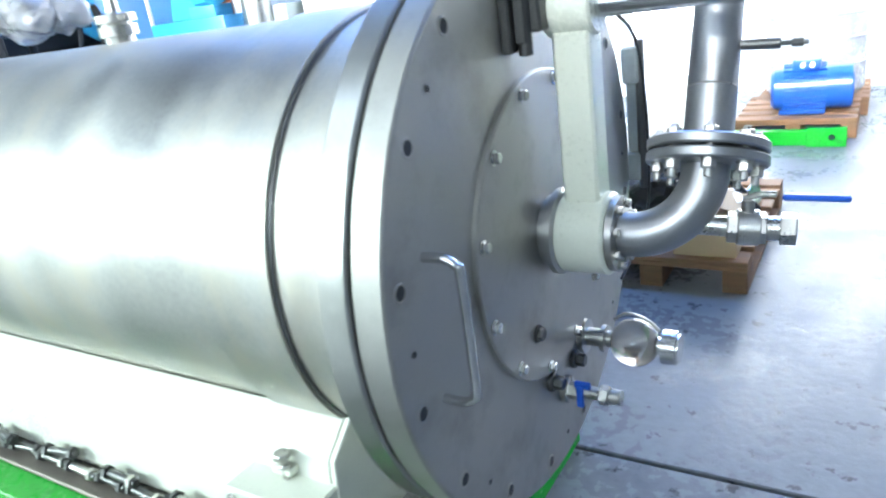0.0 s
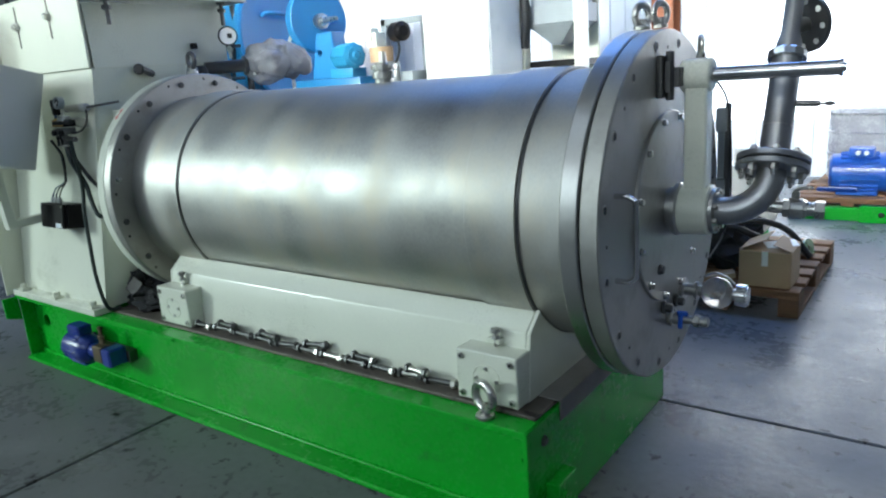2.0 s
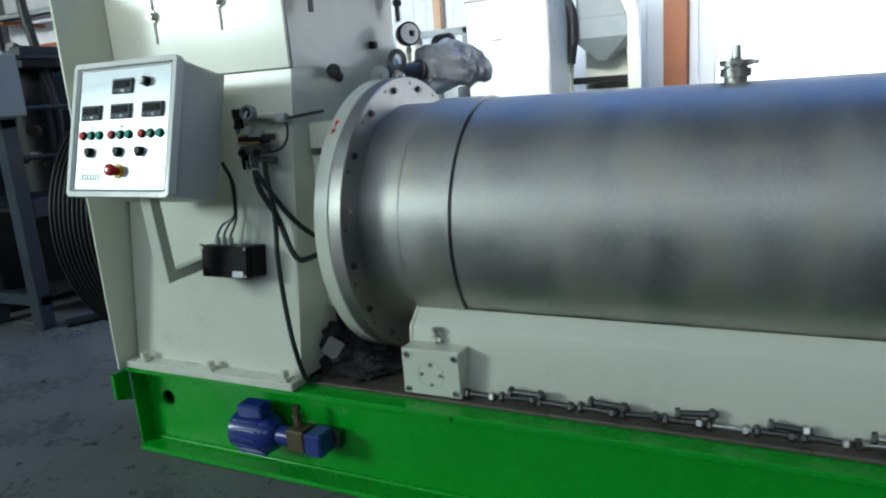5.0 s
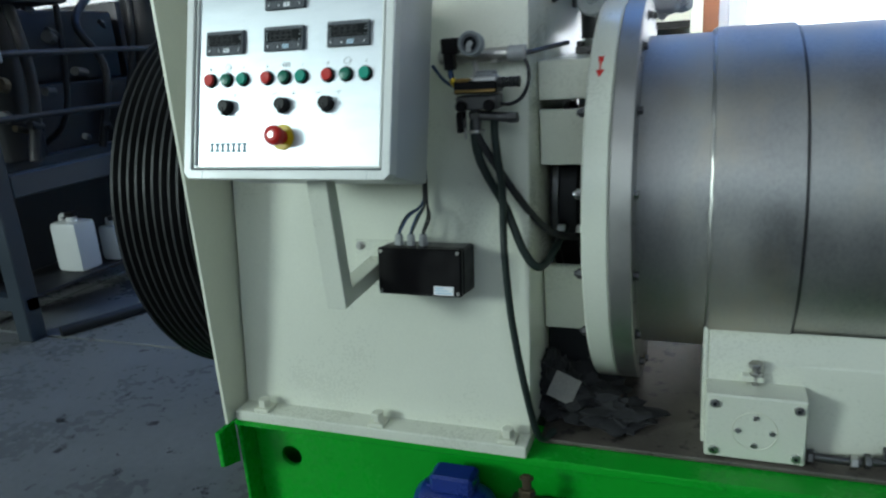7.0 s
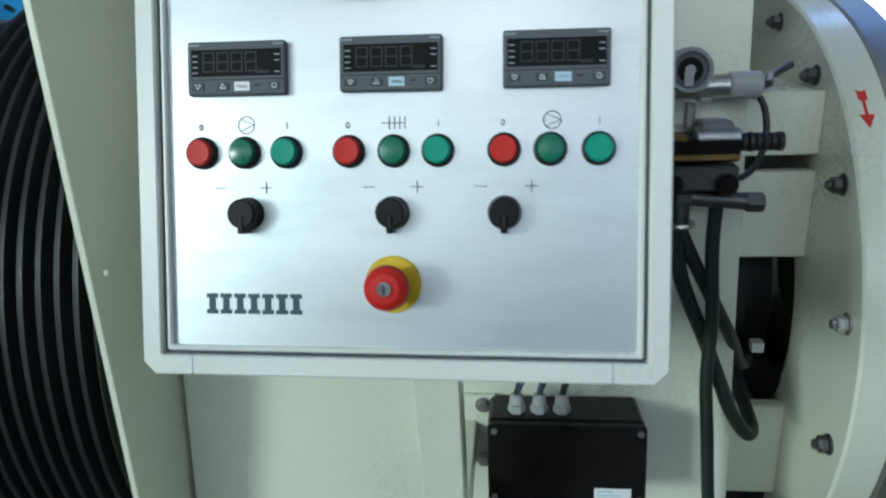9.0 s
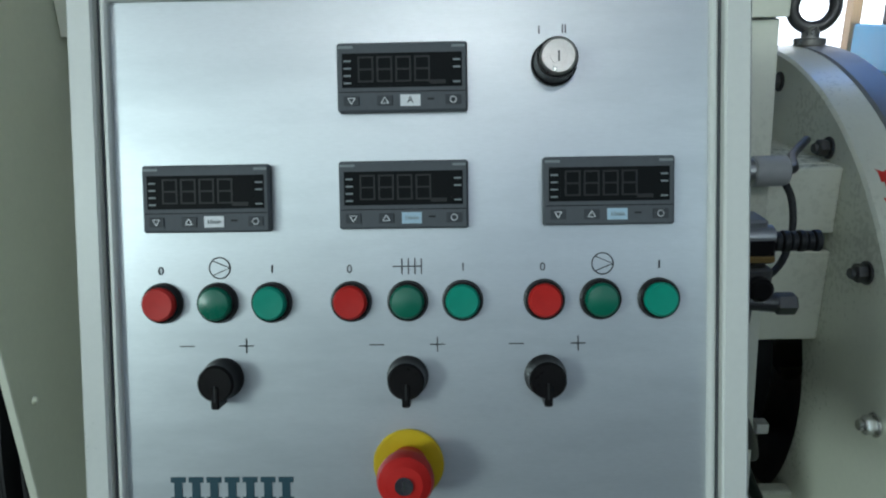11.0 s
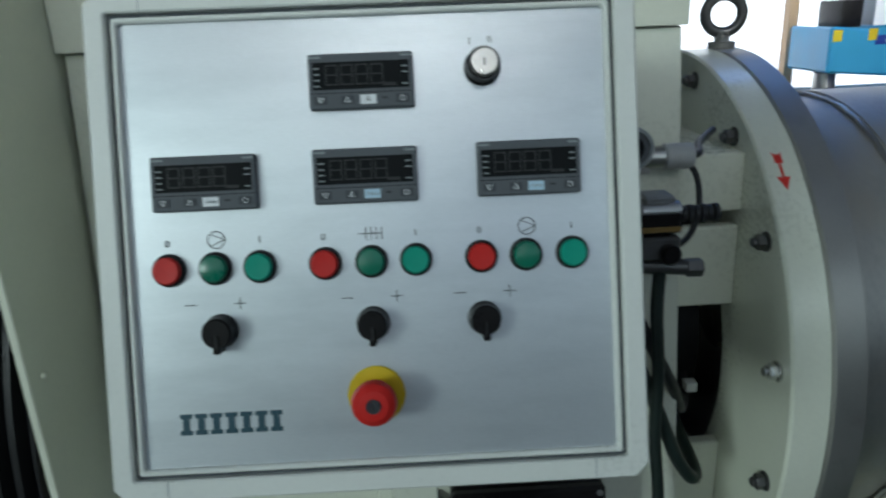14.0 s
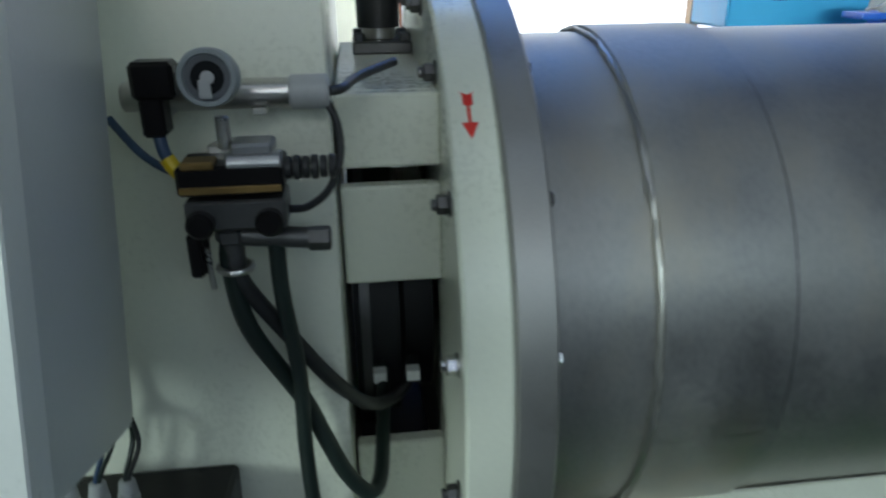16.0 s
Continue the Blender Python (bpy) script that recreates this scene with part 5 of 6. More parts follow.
for pts, m, r in HOSES:
    solid("hydraulic_hose", tube(pts, r, 14, 8), m, "black rubber hose hanging from the manifold", "hose", pts[-1], "manifold hoses")

# ---- things behind the machine ----
bd = thing("blue_drum_mill", (-2.9, 4.9, 0), "bright blue painted drum mill on a blue stand", "drum mill")
part("drum", lathe([(-4.1, 0), (-4.08, 0.22), (-3.95, 0.42), (-3.7, 0.58), (-3.35, 0.68), (-2.95, 0.72), (-2.86, 0.72), (-2.85, 0.74), (-2.77, 0.74), (-2.75, 0.71), (-2.74, 0.3), (-2.74, 0)], (0, 4.75, 1.93), (1, 0, 0), 64), BLUEL, bd)
part("drum_handle", tube([(-2.74, 4.35, 2.14), (-2.66, 4.35, 2.16), (-2.62, 4.55, 2.15), (-2.66, 4.75, 2.12), (-2.74, 4.75, 2.10)], 0.02, 10, 4), BLUEL, bd)
for x in (-3.5, -2.9):
    part("drum_leg", box(x - 0.06, x + 0.06, 4.4, 5.5, 0, 1.35, 0.01), BLUEL, bd)
part("piping", tube([(-2.30, 4.3, 1.30), (-2.30, 4.3, 1.75), (-2.27, 4.3, 1.86), (-2.2, 4.3, 1.9)], 0.018, 10, 4), GREYBOX, bd)
ws = thing("blue_disc_stand", (-1.75, 4.25, 0), "blue disc wheel with shaft on a blue welded stand", "machine stand")
part("disc", lathe([(-0.06, 0), (-0.06, 0.315), (-0.05, 0.325), (0.05, 0.325), (0.06, 0.315), (0.06, 0)], (-1.80, 4.25, 1.99), (1, -0.25, 0), 56), BLUEL, ws)
part("hub", lathe([(0, 0), (0, 0.075), (0.06, 0.075), (0.065, 0.05), (0.10, 0.05), (0.11, 0.035), (0.32, 0.022), (0.32, 0)], (-1.74, 4.235, 1.975), (1, -0.25, 0), 28), ZINC, ws, "bare steel shaft hub")
part("column", prism([(-1.86, 1.40), (-1.46, 1.40), (-1.52, 1.86), (-1.74, 1.86)], "y", 4.16, 4.34, 0.01, holes=[(-1.72, 1.66, 0.03)]), BLUEL, ws)
part("pedestal", box(-1.95, -1.05, 4.0, 4.5, 0, 1.40, 0.012), BLUEL, ws)
bm_ = thing("blue_gear_motor", (-1.28, 4.1, 1.40), "small bright blue gear motor on the stand", "motor")
part("motor", lathe([(0, 0), (0, 0.10), (0.02, 0.125), (0.30, 0.125), (0.32, 0.09), (0.32, 0)], (-1.42, 4.15, 1.60), (1, -0.35, 0), 8), BLUEC, bm_)
part("end_bell", lathe([(0.32, 0.07), (0.325, 0.085), (0.34, 0.085), (0.345, 0.05), (0.36, 0.03), (0.36, 0)], (-1.42, 4.15, 1.60), (1, -0.35, 0), 24), BLUEC, bm_)
part("motor_foot", box(-1.45, -1.15, 4.02, 4.22, 1.40, 1.49, 0.01), BLUEC, bm_)
gm = thing("grey_mixer", (-0.9, 4.3, 0), "grey stripped mixer with exposed bearings and motor", "mixer")
part("pedestal", box(-1.05, -0.60, 4.25, 4.75, 0, 1.42, 0.015), GREYM, gm)
part("back_frame", join(box(-0.62, -0.55, 4.45, 4.52, 1.42, 1.93, 0.006), box(-1.12, -0.55, 4.45, 4.52, 1.87, 1.93, 0.006), box(-1.12, -1.05, 4.45, 4.52, 1.42, 1.93, 0.006)), GREYM, gm)
part("vessel", cyl((-0.86, 4.2, 1.28), (-0.86, 4.2, 1.52), 0.12, 28), STEEL, gm)
part("bearing", cyl((-0.92, 4.2, 1.52), (-0.92, 4.2, 1.66), 0.115, 20), PINE, gm, "yellowed ribbed bearing housing")
part("actuator", join(box(-1.05, -0.93, 4.15, 4.30, 1.66, 1.80, 0.02), box(-1.12, -0.98, 4.14, 4.26, 1.72, 1.84, 0.015)), CREAM, gm)
part("motor", lathe([(0, 0), (0, 0.07), (0.03, 0.09), (0.16, 0.09), (0.19, 0.05), (0.19, 0)], (-0.76, 4.22, 1.78), (1, -0.4, 0), 20), BLACKP, gm)
part("cable", tube([(-0.70, 4.2, 1.72), (-0.66, 4.15, 1.60), (-0.72, 4.15, 1.50), (-0.82, 4.12, 1.46)], 0.012, 8, 4), RUBBER, gm)

cab = thing("filter_cabinet", (-0.19, 4.7, 0), "tall white sheet steel filter cabinet with door handle", "cabinet")
part("body", box(-0.56, 0.185, 4.42, 4.98, 0.06, 2.12, 0.008), FRAMEW, cab)
part("plinth", box(-0.54, 0.165, 4.44, 4.96, 0, 0.06, 0.003), GREYM, cab)
dr = part("door", box(-0.55, 0.175, 4.398, 4.418, 0.10, 2.10, 0.005), FRAMEW, cab)
part("handle", join(box(-0.33, -0.22, 4.36, 4.375, 1.785, 1.808, 0.004), cyl((-0.31, 4.398, 1.796), (-0.31, 4.37, 1.796), 0.012, 14)), ZINC, dr)
part("roof_cap", box(-0.575, 0.20, 4.39, 5.0, 2.122, 2.15, 0.004), GREYBOX, cab)
part("top_unit", join(box(-0.50, -0.10, 4.5, 4.9, 2.15, 2.30, 0.01), cyl((-0.0, 4.6, 2.15), (-0.0, 4.6, 2.24), 0.05, 20)), GREYM, cab)
part("stack", box(0.0, 0.185, 4.6, 4.9, 2.15, 2.7, 0.006), FRAMEW, cab)
hop = thing("dosing_hopper", (0.5, 5.2, 0), "grey sheet steel hopper in a cream frame", "hopper")
bm = bmesh.new()
topv = [bm.verts.new(p) for p in ((0.20, 5.05, 1.93), (0.70, 5.05, 1.93), (0.70, 5.55, 1.93), (0.20, 5.55, 1.93))]
midv = [bm.verts.new(p) for p in ((0.20, 5.05, 1.76), (0.70, 5.05, 1.76), (0.70, 5.55, 1.76), (0.20, 5.55, 1.76))]
lowv = [bm.verts.new(p) for p in ((0.40, 5.2, 1.56), (0.48, 5.2, 1.56), (0.48, 5.4, 1.56), (0.40, 5.4, 1.56))]
for a, b in ((topv, midv), (midv, lowv)):
    for k in range(4):
        bm.faces.new((a[k], a[(k + 1) % 4], b[(k + 1) % 4], b[k]))
bm.faces.new(topv), bm.faces.new(lowv[::-1])
bmesh.ops.recalc_face_normals(bm, faces=bm.faces[:])
part("cone", bm, GREYM, hop)
part("duct", prism([(0.22, 1.93), (0.68, 1.93), (0.60, 2.6), (0.30, 2.6)], "y", 5.1, 5.5, 0.01), GREYM, hop)
part("frame_leg", prism([(0.705, 0.0), (0.80, 0.0), (0.80, 1.95), (0.62, 2.35), (0.55, 2.32), (0.705, 1.92)], "y", 5.02, 5.14, 0.006), CREAM, hop)
part("frame_leg", box(0.10, 0.19, 5.02, 5.14, 0, 1.95, 0.006), CREAM, hop)
part("back_panel", box(0.19, 0.705, 5.58, 5.61, 0.9, 2.4, 0.004), CREAMD, hop)
part("shelf", box(0.19, 0.705, 5.1, 5.6, 1.36, 1.42, 0.004), BLACKP, hop)
part("base_cabinet", box(0.19, 0.705, 5.1, 5.6, 0.0, 1.30, 0.008), CREAM, hop)
part("suction_hose", tube([(0.20, 5.0, 1.55), (0.235, 4.98, 1.80), (0.22, 4.98, 2.02), (0.14, 4.98, 2.12), (0.06, 4.98, 2.12)], 0.045, 16, 6), RUBBER, hop)

# pallet with goods beside the door
def pallet(x0, y0, w, d, mat_, label):
    p = thing("pallet", (x0 + w / 2, y0 + d / 2, 0), label, "pallet", "pallets")
    for k in range(3):
        part("bottom_board", box(x0 + k * (w - 0.1) / 2, x0 + k * (w - 0.1) / 2 + 0.1, y0, y0 + d, 0, 0.022, 0.003), mat_, p)
        for j in range(3):
            bx, by = x0 + k * (w - 0.1) / 2, y0 + j * (d - 0.145) / 2
            part("block", box(bx, bx + 0.1, by, by + 0.145, 0.022, 0.10, 0.003), mat_, p)
    for j in range(3):
        by = y0 + j * (d - 0.145) / 2
        part("stringer", box(x0, x0 + w, by, by + 0.145, 0.10, 0.122, 0.003), mat_, p)
    n = max(5, round(d / 0.17))
    for j in range(n):
        by = y0 + j * (d - 0.12) / (n - 1)
        part("top_board", box(x0, x0 + w, by, by + 0.12, 0.122, 0.144, 0.003), mat_, p)
    return p


pallet(2.25, 2.69, 0.80, 1.20, WOOD, "worn brown wooden pallet carrying cartons and parts")
ct = thing("carton", (2.88, 2.86, 0.144), "open brown cardboard carton on the pallet", "carton")
part("box", box(2.74, 3.00, 2.73, 2.98, 0.144, 0.34, 0.004), CARD, ct)
part("tape", box(2.855, 2.885, 2.7285, 2.7300, 0.26, 0.34, 0), FRAMEW, ct)
for m, (w, d) in ((pose(2.74, 2.86, 0.342, 0, -24, 0), (0.14, 0.12)), (pose(3.00, 2.86, 0.342, 0, 200, 0), (0.10, 0.12)), (pose(2.87, 2.98, 0.342, 0, 15, 90), (0.12, 0.12))):
    part("flap", turned(box(0, w, -d, d, -0.0015, 0.0015, 0), m), CARD, ct)
part("packing_paper", turned(box(-0.08, 0.08, -0.05, 0.05, 0, 0.003, 0), pose(2.92, 2.88, 0.350, 6, -4, 25)), FRAMEW, ct)
solid("timber_offcut", turned(box(-0.11, 0.11, -0.045, 0.045, 0, 0.03, 0.003), pose(2.60, 2.78, 0.146, 0, -9, 22)), CARD, "pale wooden offcut on the pallet", "timber", (2.60, 2.78, 0.144))
hb = thing("hose_bundle", (2.55, 3.1, 0.144), "heap of black rubber hose on the pallet", "hose bundle")
part("bag", lump((2.55, 3.12, 0.30), 0.22, 0.26, 0.15, 0.4, 5, 4, 2.0), RAG, hb)
part("hose", tube([(2.45, 2.95, 0.2), (2.5, 2.9, 0.36), (2.62, 2.92, 0.42), (2.75, 3.0, 0.36), (2.9, 3.1, 0.25)], 0.02, 10, 6), RUBBER, hb)
part("hose", tube([(2.5, 3.0, 0.3), (2.7, 2.98, 0.44), (2.9, 3.05, 0.40), (3.02, 3.15, 0.22)], 0.018, 10, 6), RUBBER, hb)
for k, (x, y) in enumerate(((2.90, 3.18), (2.96, 3.42))):
    fi = thing("pipe_fitting", (x, y, 0.144), "loose steel pipe fitting on the pallet", "pipe fitting", "loose pipe fittings")
    part("flange", lathe([(0, 0.02), (0, 0.055), (0.016, 0.055), (0.016, 0.02)], (x, y, 0.20), (1, -0.4, 0.2), 24), ZINC, fi)
    part("stub", cyl((x, y, 0.20), (x - 0.12, y + 0.03, 0.19), 0.032, 20), STEEL, fi)
    part("spacer", box(x - 0.05, x + 0.04, y - 0.04, y + 0.05, 0.144, 0.16, 0.002), WOOD, fi)

pallet(2.55, 5.36, 0.80, 0.90, WOOD, "dark brown wooden pallet under the blue motor")
gp = thing("green_skid", (3.0, 5.2, 0), "bright green painted steel skid on the floor", "skid")
part("rail", box(2.55, 3.14, 5.16, 5.24, 0.0, 0.10, 0.004), GREEN, gp)
part("head", prism([(3.06, 0.0), (3.30, 0.0), (3.30, 0.13), (3.06, 0.13)], "y", 5.12, 5.155, 0.003, holes=[(3.21, 0.065, 0.02)]), GREEN, gp)
mo = thing("electric_motor", (3.02, 5.6, 0.144), "bright blue finned electric motor on a pallet", "motor")
part("body", lathe([(0, 0), (0, 0.12), (0.02, 0.15), (0.06, 0.155), (0.36, 0.155), (0.40, 0.165), (0.52, 0.165), (0.53, 0.15), (0.53, 0)], (2.77, 5.62, 0.32), (1, 0.12, 0), 40), BLUEM, mo)
for k in range(20):
    a = 2 * math.pi * k / 20
    part("fin", turned(box(0.08, 0.36, 0.150, 0.172, -0.004, 0.004, 0.001), Matrix.Translation((2.77, 5.62, 0.32)) @ pose(0, 0, 0, 0, 0, 6.8) @ pose(0, 0, 0, math.degrees(a))), BLUEM, mo)
part("terminal_box", box(2.92, 3.10, 5.50, 5.64, 0.46, 0.54, 0.01), BLUEM, mo)
for x in (2.99, 3.05):
    part("gland", cyl((x, 5.50, 0.50), (x, 5.46, 0.50), 0.018, 14), FRAMEW, mo)
part("foot", box(2.84, 3.14, 5.50, 5.78, 0.144, 0.18, 0.006), BLUEM, mo)
wt = thing("wrapped_tank", (3.0, 6.45, 0.144), "white tank wrapped in clear film on a pallet", "tank")
part("tank_body", lathe([(0.0, 0), (0.0, 0.34), (0.03, 0.36), (0.60, 0.36), (0.62, 0.34), (0.62, 0)], (3.0, 6.45, 0.144), (0, 0, 1), 48), FOIL, wt)
part("tank_top", lathe([(0.62, 0.36), (0.66, 0.345), (0.71, 0.22), (0.74, 0)], (3.0, 6.45, 0.144), (0, 0, 1), 48), FOIL, wt)
for z in (0.24, 0.44, 0.62):
    part("film_band", ring((3.0, 6.45, 0.144 + z), (0.02, 0.01, 1), 0.361, 0.012, 48, 8), FOIL, wt)
pallet(2.60, 6.08, 0.80, 0.80, WOOD, "wooden pallet under the wrapped tank")
fan = thing("blower", (2.5, 3.75, 0), "pale grey blower with outlet duct on the floor", "blower")
part("casing", lathe([(0, 0), (0, 0.26), (0.01, 0.27), (0.20, 0.27), (0.21, 0.26), (0.21, 0)], (2.40, 4.05, 0.36), (0.25, -1, 0), 40), GREYBOX, fan)
part("outlet", box(2.42, 2.66, 3.86, 4.06, 0.52, 0.74, 0.006), GREYBOX, fan)
part("stand", prism([(2.18, 0.0), (2.70, 0.0), (2.52, 0.36), (2.30, 0.36)], "y", 3.90, 4.02, 0.006), GREEN, fan)
wm = thing("white_pump_unit", (4.4, 4.6, 0), "white pump unit with blue motor on a green frame", "pump unit")
part("skid", box(3.75, 5.0, 4.4, 4.95, 0, 0.14, 0.006), GREEN, wm)
part("pump", lathe([(0, 0), (0, 0.20), (0.03, 0.22), (0.42, 0.22), (0.45, 0.18), (0.45, 0)], (3.85, 4.66, 0.42), (1, 0, 0), 32), FRAMEW, wm)
part("motor", lathe([(0.46, 0), (0.46, 0.19), (0.50, 0.21), (0.98, 0.21), (1.0, 0.18), (1.0, 0)], (3.85, 4.66, 0.42), (1, 0, 0), 32), BLUEM, wm)
part("pump_foot", box(3.9, 4.75, 4.5, 4.82, 0.14, 0.26, 0.006), FRAMEW, wm)

# machines in front of the bright opening
sb = thing("blue_centrifuge", (4.5, 6.2, 0), "sky-blue decanter machine with white sign board", "centrifuge")
part("body", prism([(3.64, 0.90), (4.55, 0.82), (5.55, 0.60), (5.55, 1.29), (4.0, 1.29), (4.0, 1.27), (3.64, 1.30)], "y", 5.9, 6.6, 0.02), BLUEC, sb)
# Cover's shade is put into its grey colour.
part("cover", lathe([(4.15, 0), (4.15, 0.34), (4.2, 0.37), (5.45, 0.37), (5.5, 0.34), (5.5, 0)], (0, 6.4, 1.36), (1, 0, 0), 40), GREYM, sb)
part("drive_motor", box(3.78, 3.97, 6.0, 6.4, 1.28, 1.52, 0.02), BLACKP, sb)
for x in (3.66, 3.98):
    part("warning_label", box(x, x + 0.08, 5.893, 5.898, 1.17, 1.27, 0), YELLOW, sb)
lb = part("blue_label", box(4.05, 4.18, 5.893, 5.898, 1.13, 1.21, 0), BLUE, sb)
part("label_dot", cyl((4.155, 5.892, 1.165), (4.155, 5.890, 1.165), 0.015, 14, b=0), FRAMEW, lb)
part("leg", cyl((3.80, 6.2, 0), (3.80, 6.2, 0.88), 0.10, 24), STEEL, sb)
part("leg", box(4.4, 5.4, 6.0, 6.5, 0, 0.66, 0.02), BLUEC, sb)
part("eye", ring((5.05, 6.0, 1.42), (0, 1, 0.2), 0.06, 0.018, 24, 10), ZINC, sb)
sg = part("sign_board", box(4.00, 4.70, 5.88, 5.892, 1.295, 1.70, 0.002), WHITE, sb, "white sign board with a type number")
text("sign_text", "NX 4500", 0.145, pose(4.37, 5.878, 1.585, 90), BLUE, sg).location = Vector((4.37, 5.878, 1.585)) - Vector((4.5, 6.2, 0))
part("sign_line", box(4.06, 4.66, 5.876, 5.879, 1.485, 1.489, 0), GREYBOX, sg)
part("maker_bar", box(4.30, 4.54, 5.876, 5.879, 1.405, 1.430, 0), GREYBOX, sg)
sb.matrix_basis = Matrix.Translation((4.6, 6.2, 0))
db = thing("dark_blue_pump", (4.8, 5.0, 0), "dark blue painted pump frame with steel rods", "pump frame")
part("block", box(4.62, 5.6, 4.8, 5.3, 0.9, 1.27, 0.02), BLUEM, db)
part("column", box(4.75, 5.5, 4.9, 5.2, 0, 0.9, 0.02), BLUEM, db)
part("arm", box(4.25, 4.62, 4.85, 5.1, 1.04, 1.09, 0.01), BLUEM, db)
part("plate", turned(box(-0.12, 0.12, -0.01, 0.01, -0.10, 0.10, 0.01), pose(4.42, 4.86, 1.19, 0, 12, 0)), GREYM, db)
part("pole", cyl((4.50, 4.84, 1.05), (4.62, 4.84, 2.0), 0.022, 16), CHROME, db)
part("rod", tube([(4.25, 4.83, 1.11), (4.36, 4.82, 1.14), (4.44, 4.82, 1.22)], 0.012, 8, 4), ZINC, db)

# ---- dark plant at the far side ----
# Rack and tie pipe colours carry this corner's lack of light.
rk = thing("steel_rack", (-2.9, 2.2, 0), "slate-blue steel rack frame with shelves", "rack")
for x, y in ((-3.05, 1.45), (-2.55, 1.45), (-3.05, 3.6), (-2.55, 3.6)):
    part("post", box(x - 0.05, x + 0.05, y - 0.05, y + 0.05, 0, 1.42 if y < 2 else 0.86, 0.006), BEAMB, rk)
part("shelf_beam", box(-2.60, -2.50, 1.5, 3.7, 0.76, 0.88, 0.006), BEAMB, rk)
part("shelf_beam", box(-3.10, -3.00, 1.5, 3.7, 0.76, 0.88, 0.006), BEAMB, rk)
part("lower_beam", box(-3.10, -2.50, 1.42, 1.50, 0.16, 0.24, 0.006), BEAMB, rk)
part("shelf_plate", box(-3.0, -2.6, 1.5, 3.7, 0.80, 0.82, 0.002), DARKM, rk)
gc = thing("switch_box", (-2.8, 1.2, 1.42), "pale grey switch box on the rack", "switch box")
part("box", box(-3.15, -2.25, 1.08, 1.42, 1.43, 1.80, 0.008), GREYM, gc)
part("sticker", box(-2.248, -2.246, 1.18, 1.23, 1.66, 1.70, 0), YELLOW, gc)
part("bracket", box(-3.08, -2.5, 1.40, 1.50, 1.36, 1.43, 0.003), BEAMB, gc)
rnd = random.Random(11)
dm = thing("dark_compressor", (-3.4, 2.6, 0), "near-black compressor set with pipes and hoses", "compressor")
part("body", box(-4.2, -3.2, 1.6, 5.2, 0, 1.3, 0.05), DARKM, dm)
part("upper_body", join(box(-4.2, -3.35, 2.0, 3.3, 1.3, 1.78, 0.04), box(-4.2, -3.4, 3.4, 5.2, 1.3, 1.86, 0.04)), DARKM, dm)
part("cylinder", cyl((-3.1, 2.05, 0.88), (-3.1, 2.05, 1.75), 0.17, 28), DARKM, dm)
part("cylinder", cyl((-2.9, 3.1, 0.88), (-2.9, 3.1, 2.1), 0.13, 28), DARKM, dm)
part("head", box(-3.4, -2.7, 1.75, 2.3, 1.75, 1.9, 0.03), DARKM, dm)
for k in range(9):
    y = 1.6 + 0.3 * k + 0.1 * rnd.random()
    a, b = 0.9 + 0.3 * rnd.random(), 1.6 + 0.9 * rnd.random()
    part("pipe", tube([(-2.8 - 0.4 * rnd.random(), y, 0.88), (-2.75 - 0.3 * rnd.random(), y + 0.1, a + 0.3), (-2.9, y + 0.25 * rnd.random(), b), (-3.2, y + 0.5, b + 0.25)], 0.015 + 0.022 * rnd.random(), 12, 6), (DARKM, RUBBER, DARKM)[k % 3], dm)
for k in range(26):
    x, y, z = -2.6 - 0.35 * rnd.random(), 1.6 + 2.2 * rnd.random(), 0.9 + 1.0 * rnd.random()
    part("fitting", cyl((x, y, z), (x + 0.03, y - 0.05 - 0.06 * rnd.random(), z + 0.03 * rnd.random()), 0.012 + 0.03 * rnd.random(), 10), (DARKSTEEL, DARKM, OILY, RUBBER, DARKM)[k % 5], dm)
for k in range(3):
    part("tie_pipe", cyl((-2.62, 1.5, 1.15 + 0.33 * k), (-2.62, 3.9, 1.15 + 0.33 * k), 0.018, 10), (DARKM, RUBBER, DARKM)[k], dm)
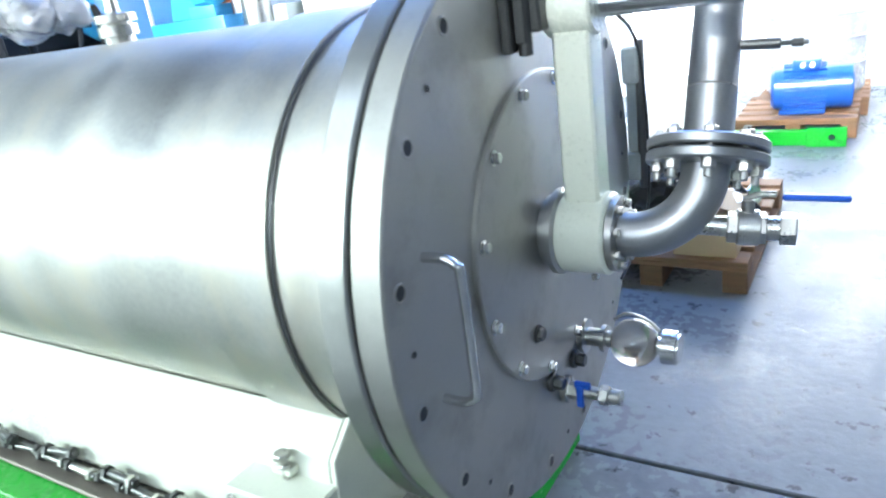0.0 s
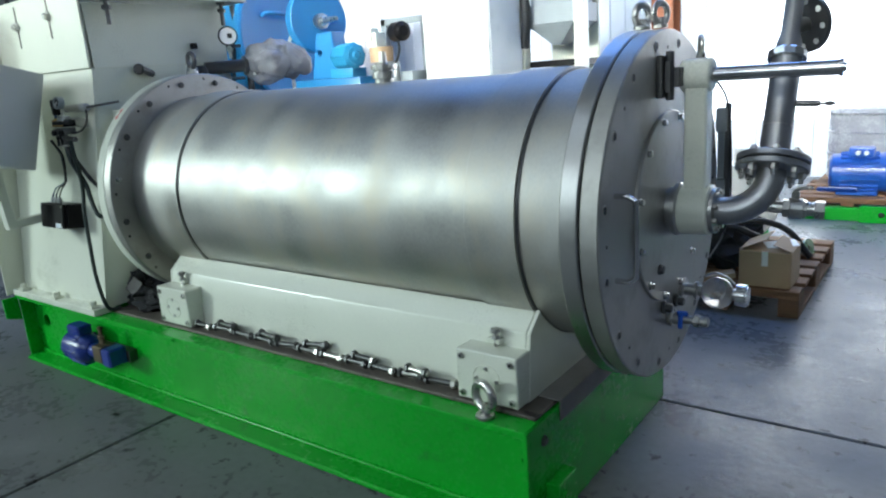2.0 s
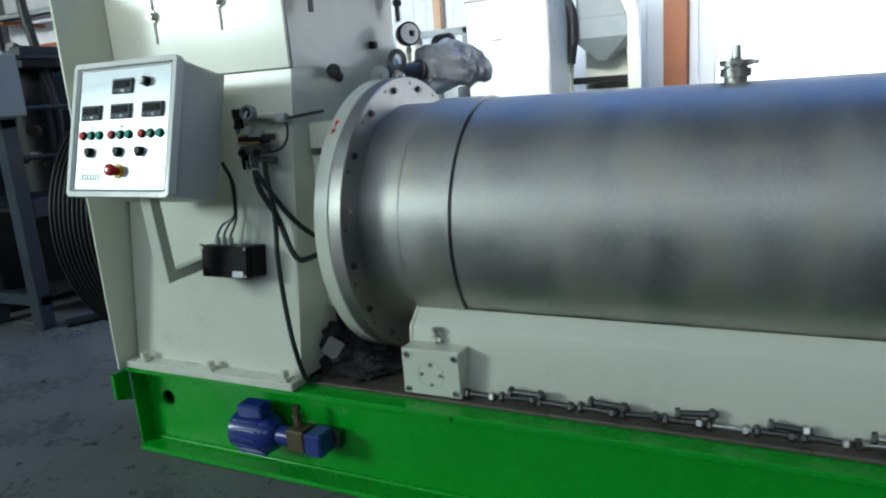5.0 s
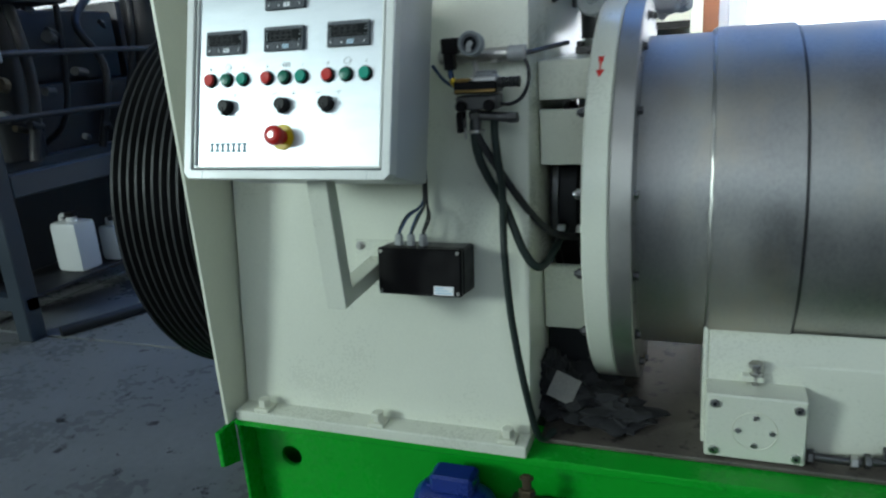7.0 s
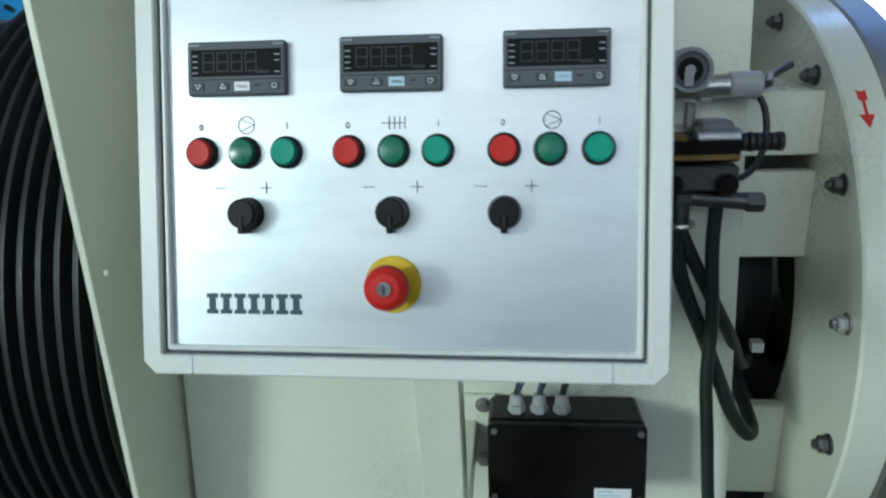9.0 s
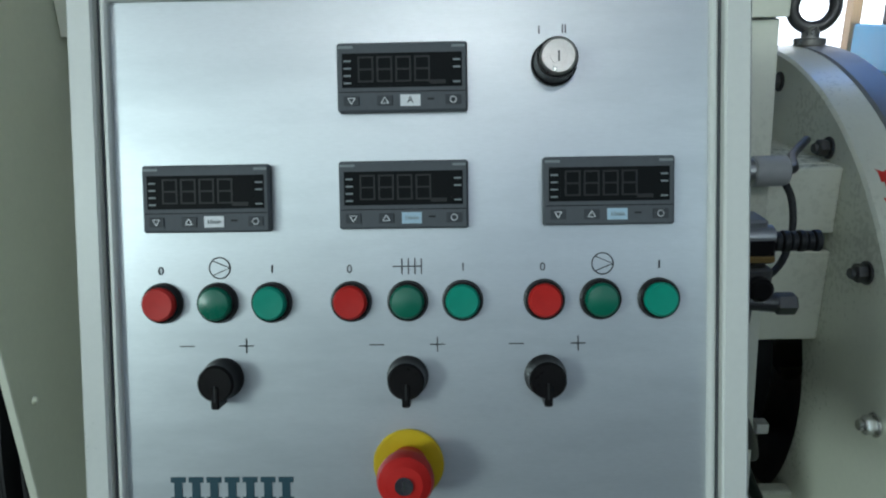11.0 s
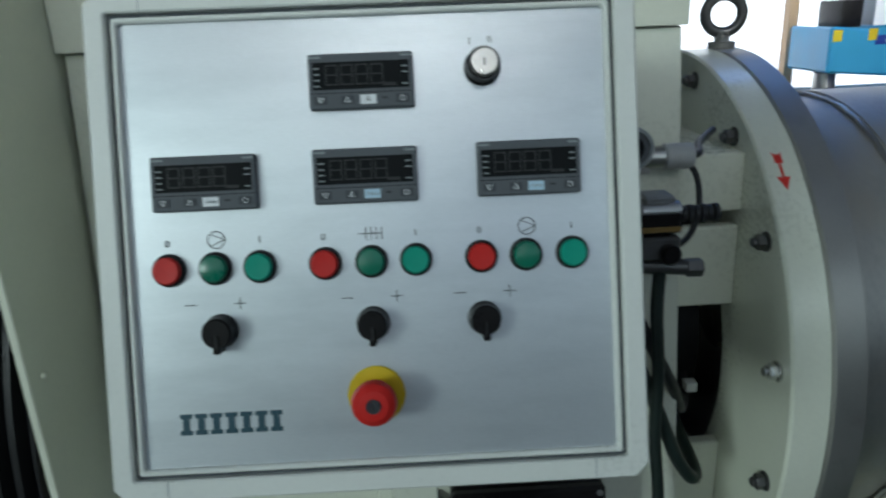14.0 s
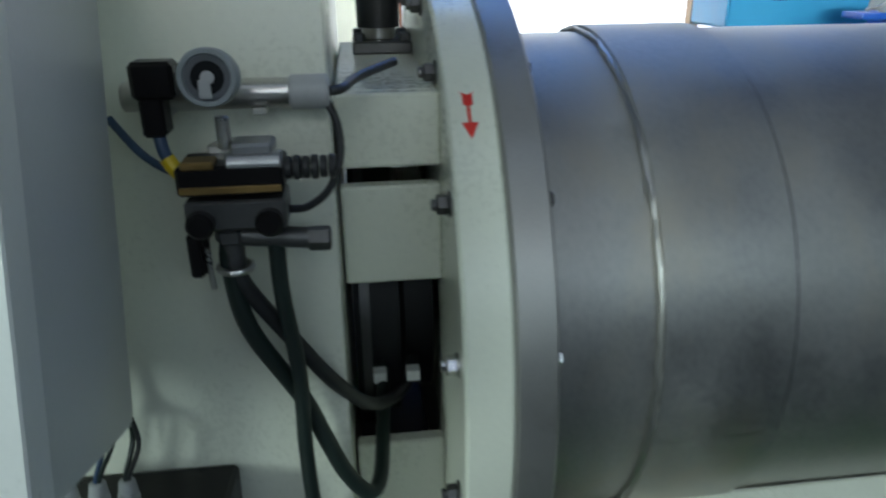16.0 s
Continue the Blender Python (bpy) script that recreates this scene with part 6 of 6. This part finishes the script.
part("lower_shelf", box(-3.0, -2.55, 1.5, 2.6, 0.20, 0.22, 0.002), DARKM, rk)
# White canisters use the grey enclosure colour to stand for shadow.
for x, y, w, h in ((-2.70, 1.98, 0.10, 0.30), (-2.62, 2.22, 0.07, 0.22)):
    cs = thing("white_canister", (x, y, 0.22), "white plastic canister, greyed for the shadow under the rack", "canister", "canisters under the rack")
    part("body", box(x - w, x + w, y - 0.08, y + 0.08, 0.22, 0.22 + h, 0.03), GREYBOX, cs)
    part("neck", cyl((x + 0.3 * w, y - 0.02, 0.22 + h), (x + 0.3 * w, y - 0.02, 0.25 + h), 0.03, 16), GREYBOX, cs)
    part("cap", cyl((x + 0.3 * w, y - 0.02, 0.25 + h), (x + 0.3 * w, y - 0.02, 0.275 + h), 0.036, 16), BLACKP, cs)
    part("grip", tube([(x - 0.8 * w, y, 0.21 + h), (x - 0.7 * w, y, 0.25 + h), (x - 0.1 * w, y, 0.25 + h), (x, y, 0.21 + h)], 0.012, 10, 4), GREYBOX, cs)
solid("floor_hose", tube([(-2.4, 1.5, 0.03), (-2.2, 1.9, 0.03), (-2.0, 2.5, 0.03), (-2.1, 3.1, 0.03), (-2.5, 3.4, 0.03)], 0.03, 10, 8), RUBBER, "black hose lying on the floor", "hose", (-2.2, 2.4, 0))
dk = thing("dark_tank_row", (-6.0, 4.6, 0), "row of dark tanks and cabinets along the hall", "tanks")
for k in range(4):
    x = -7.6 + 1.15 * k
    part("tank", lathe([(0, 0), (0, 0.42), (0.1, 0.48), (1.5 + 0.25 * (k % 2), 0.48), (1.7 + 0.25 * (k % 2), 0.3), (1.75 + 0.25 * (k % 2), 0)], (x, 5.0 + 0.2 * (k % 2), 0), (0, 0, 1), 28), (DARKM, BEAMB, DARKM, GREYM)[k], dk)

# ---- floor slabs ----
XS, YS = [X0, -6.85, -2.95, 0.95, 4.85, X1], [Y0, -2.5, 1.5, 5.5, Y1 + 0.05]
for a, b in zip(XS, XS[1:]):
    for c, d in zip(YS, YS[1:]):
        part("slab", box(a + 0.007, b - 0.007, c + 0.007, d - 0.007, -0.10, 0.0, 0.004), CONCRETE, floor)
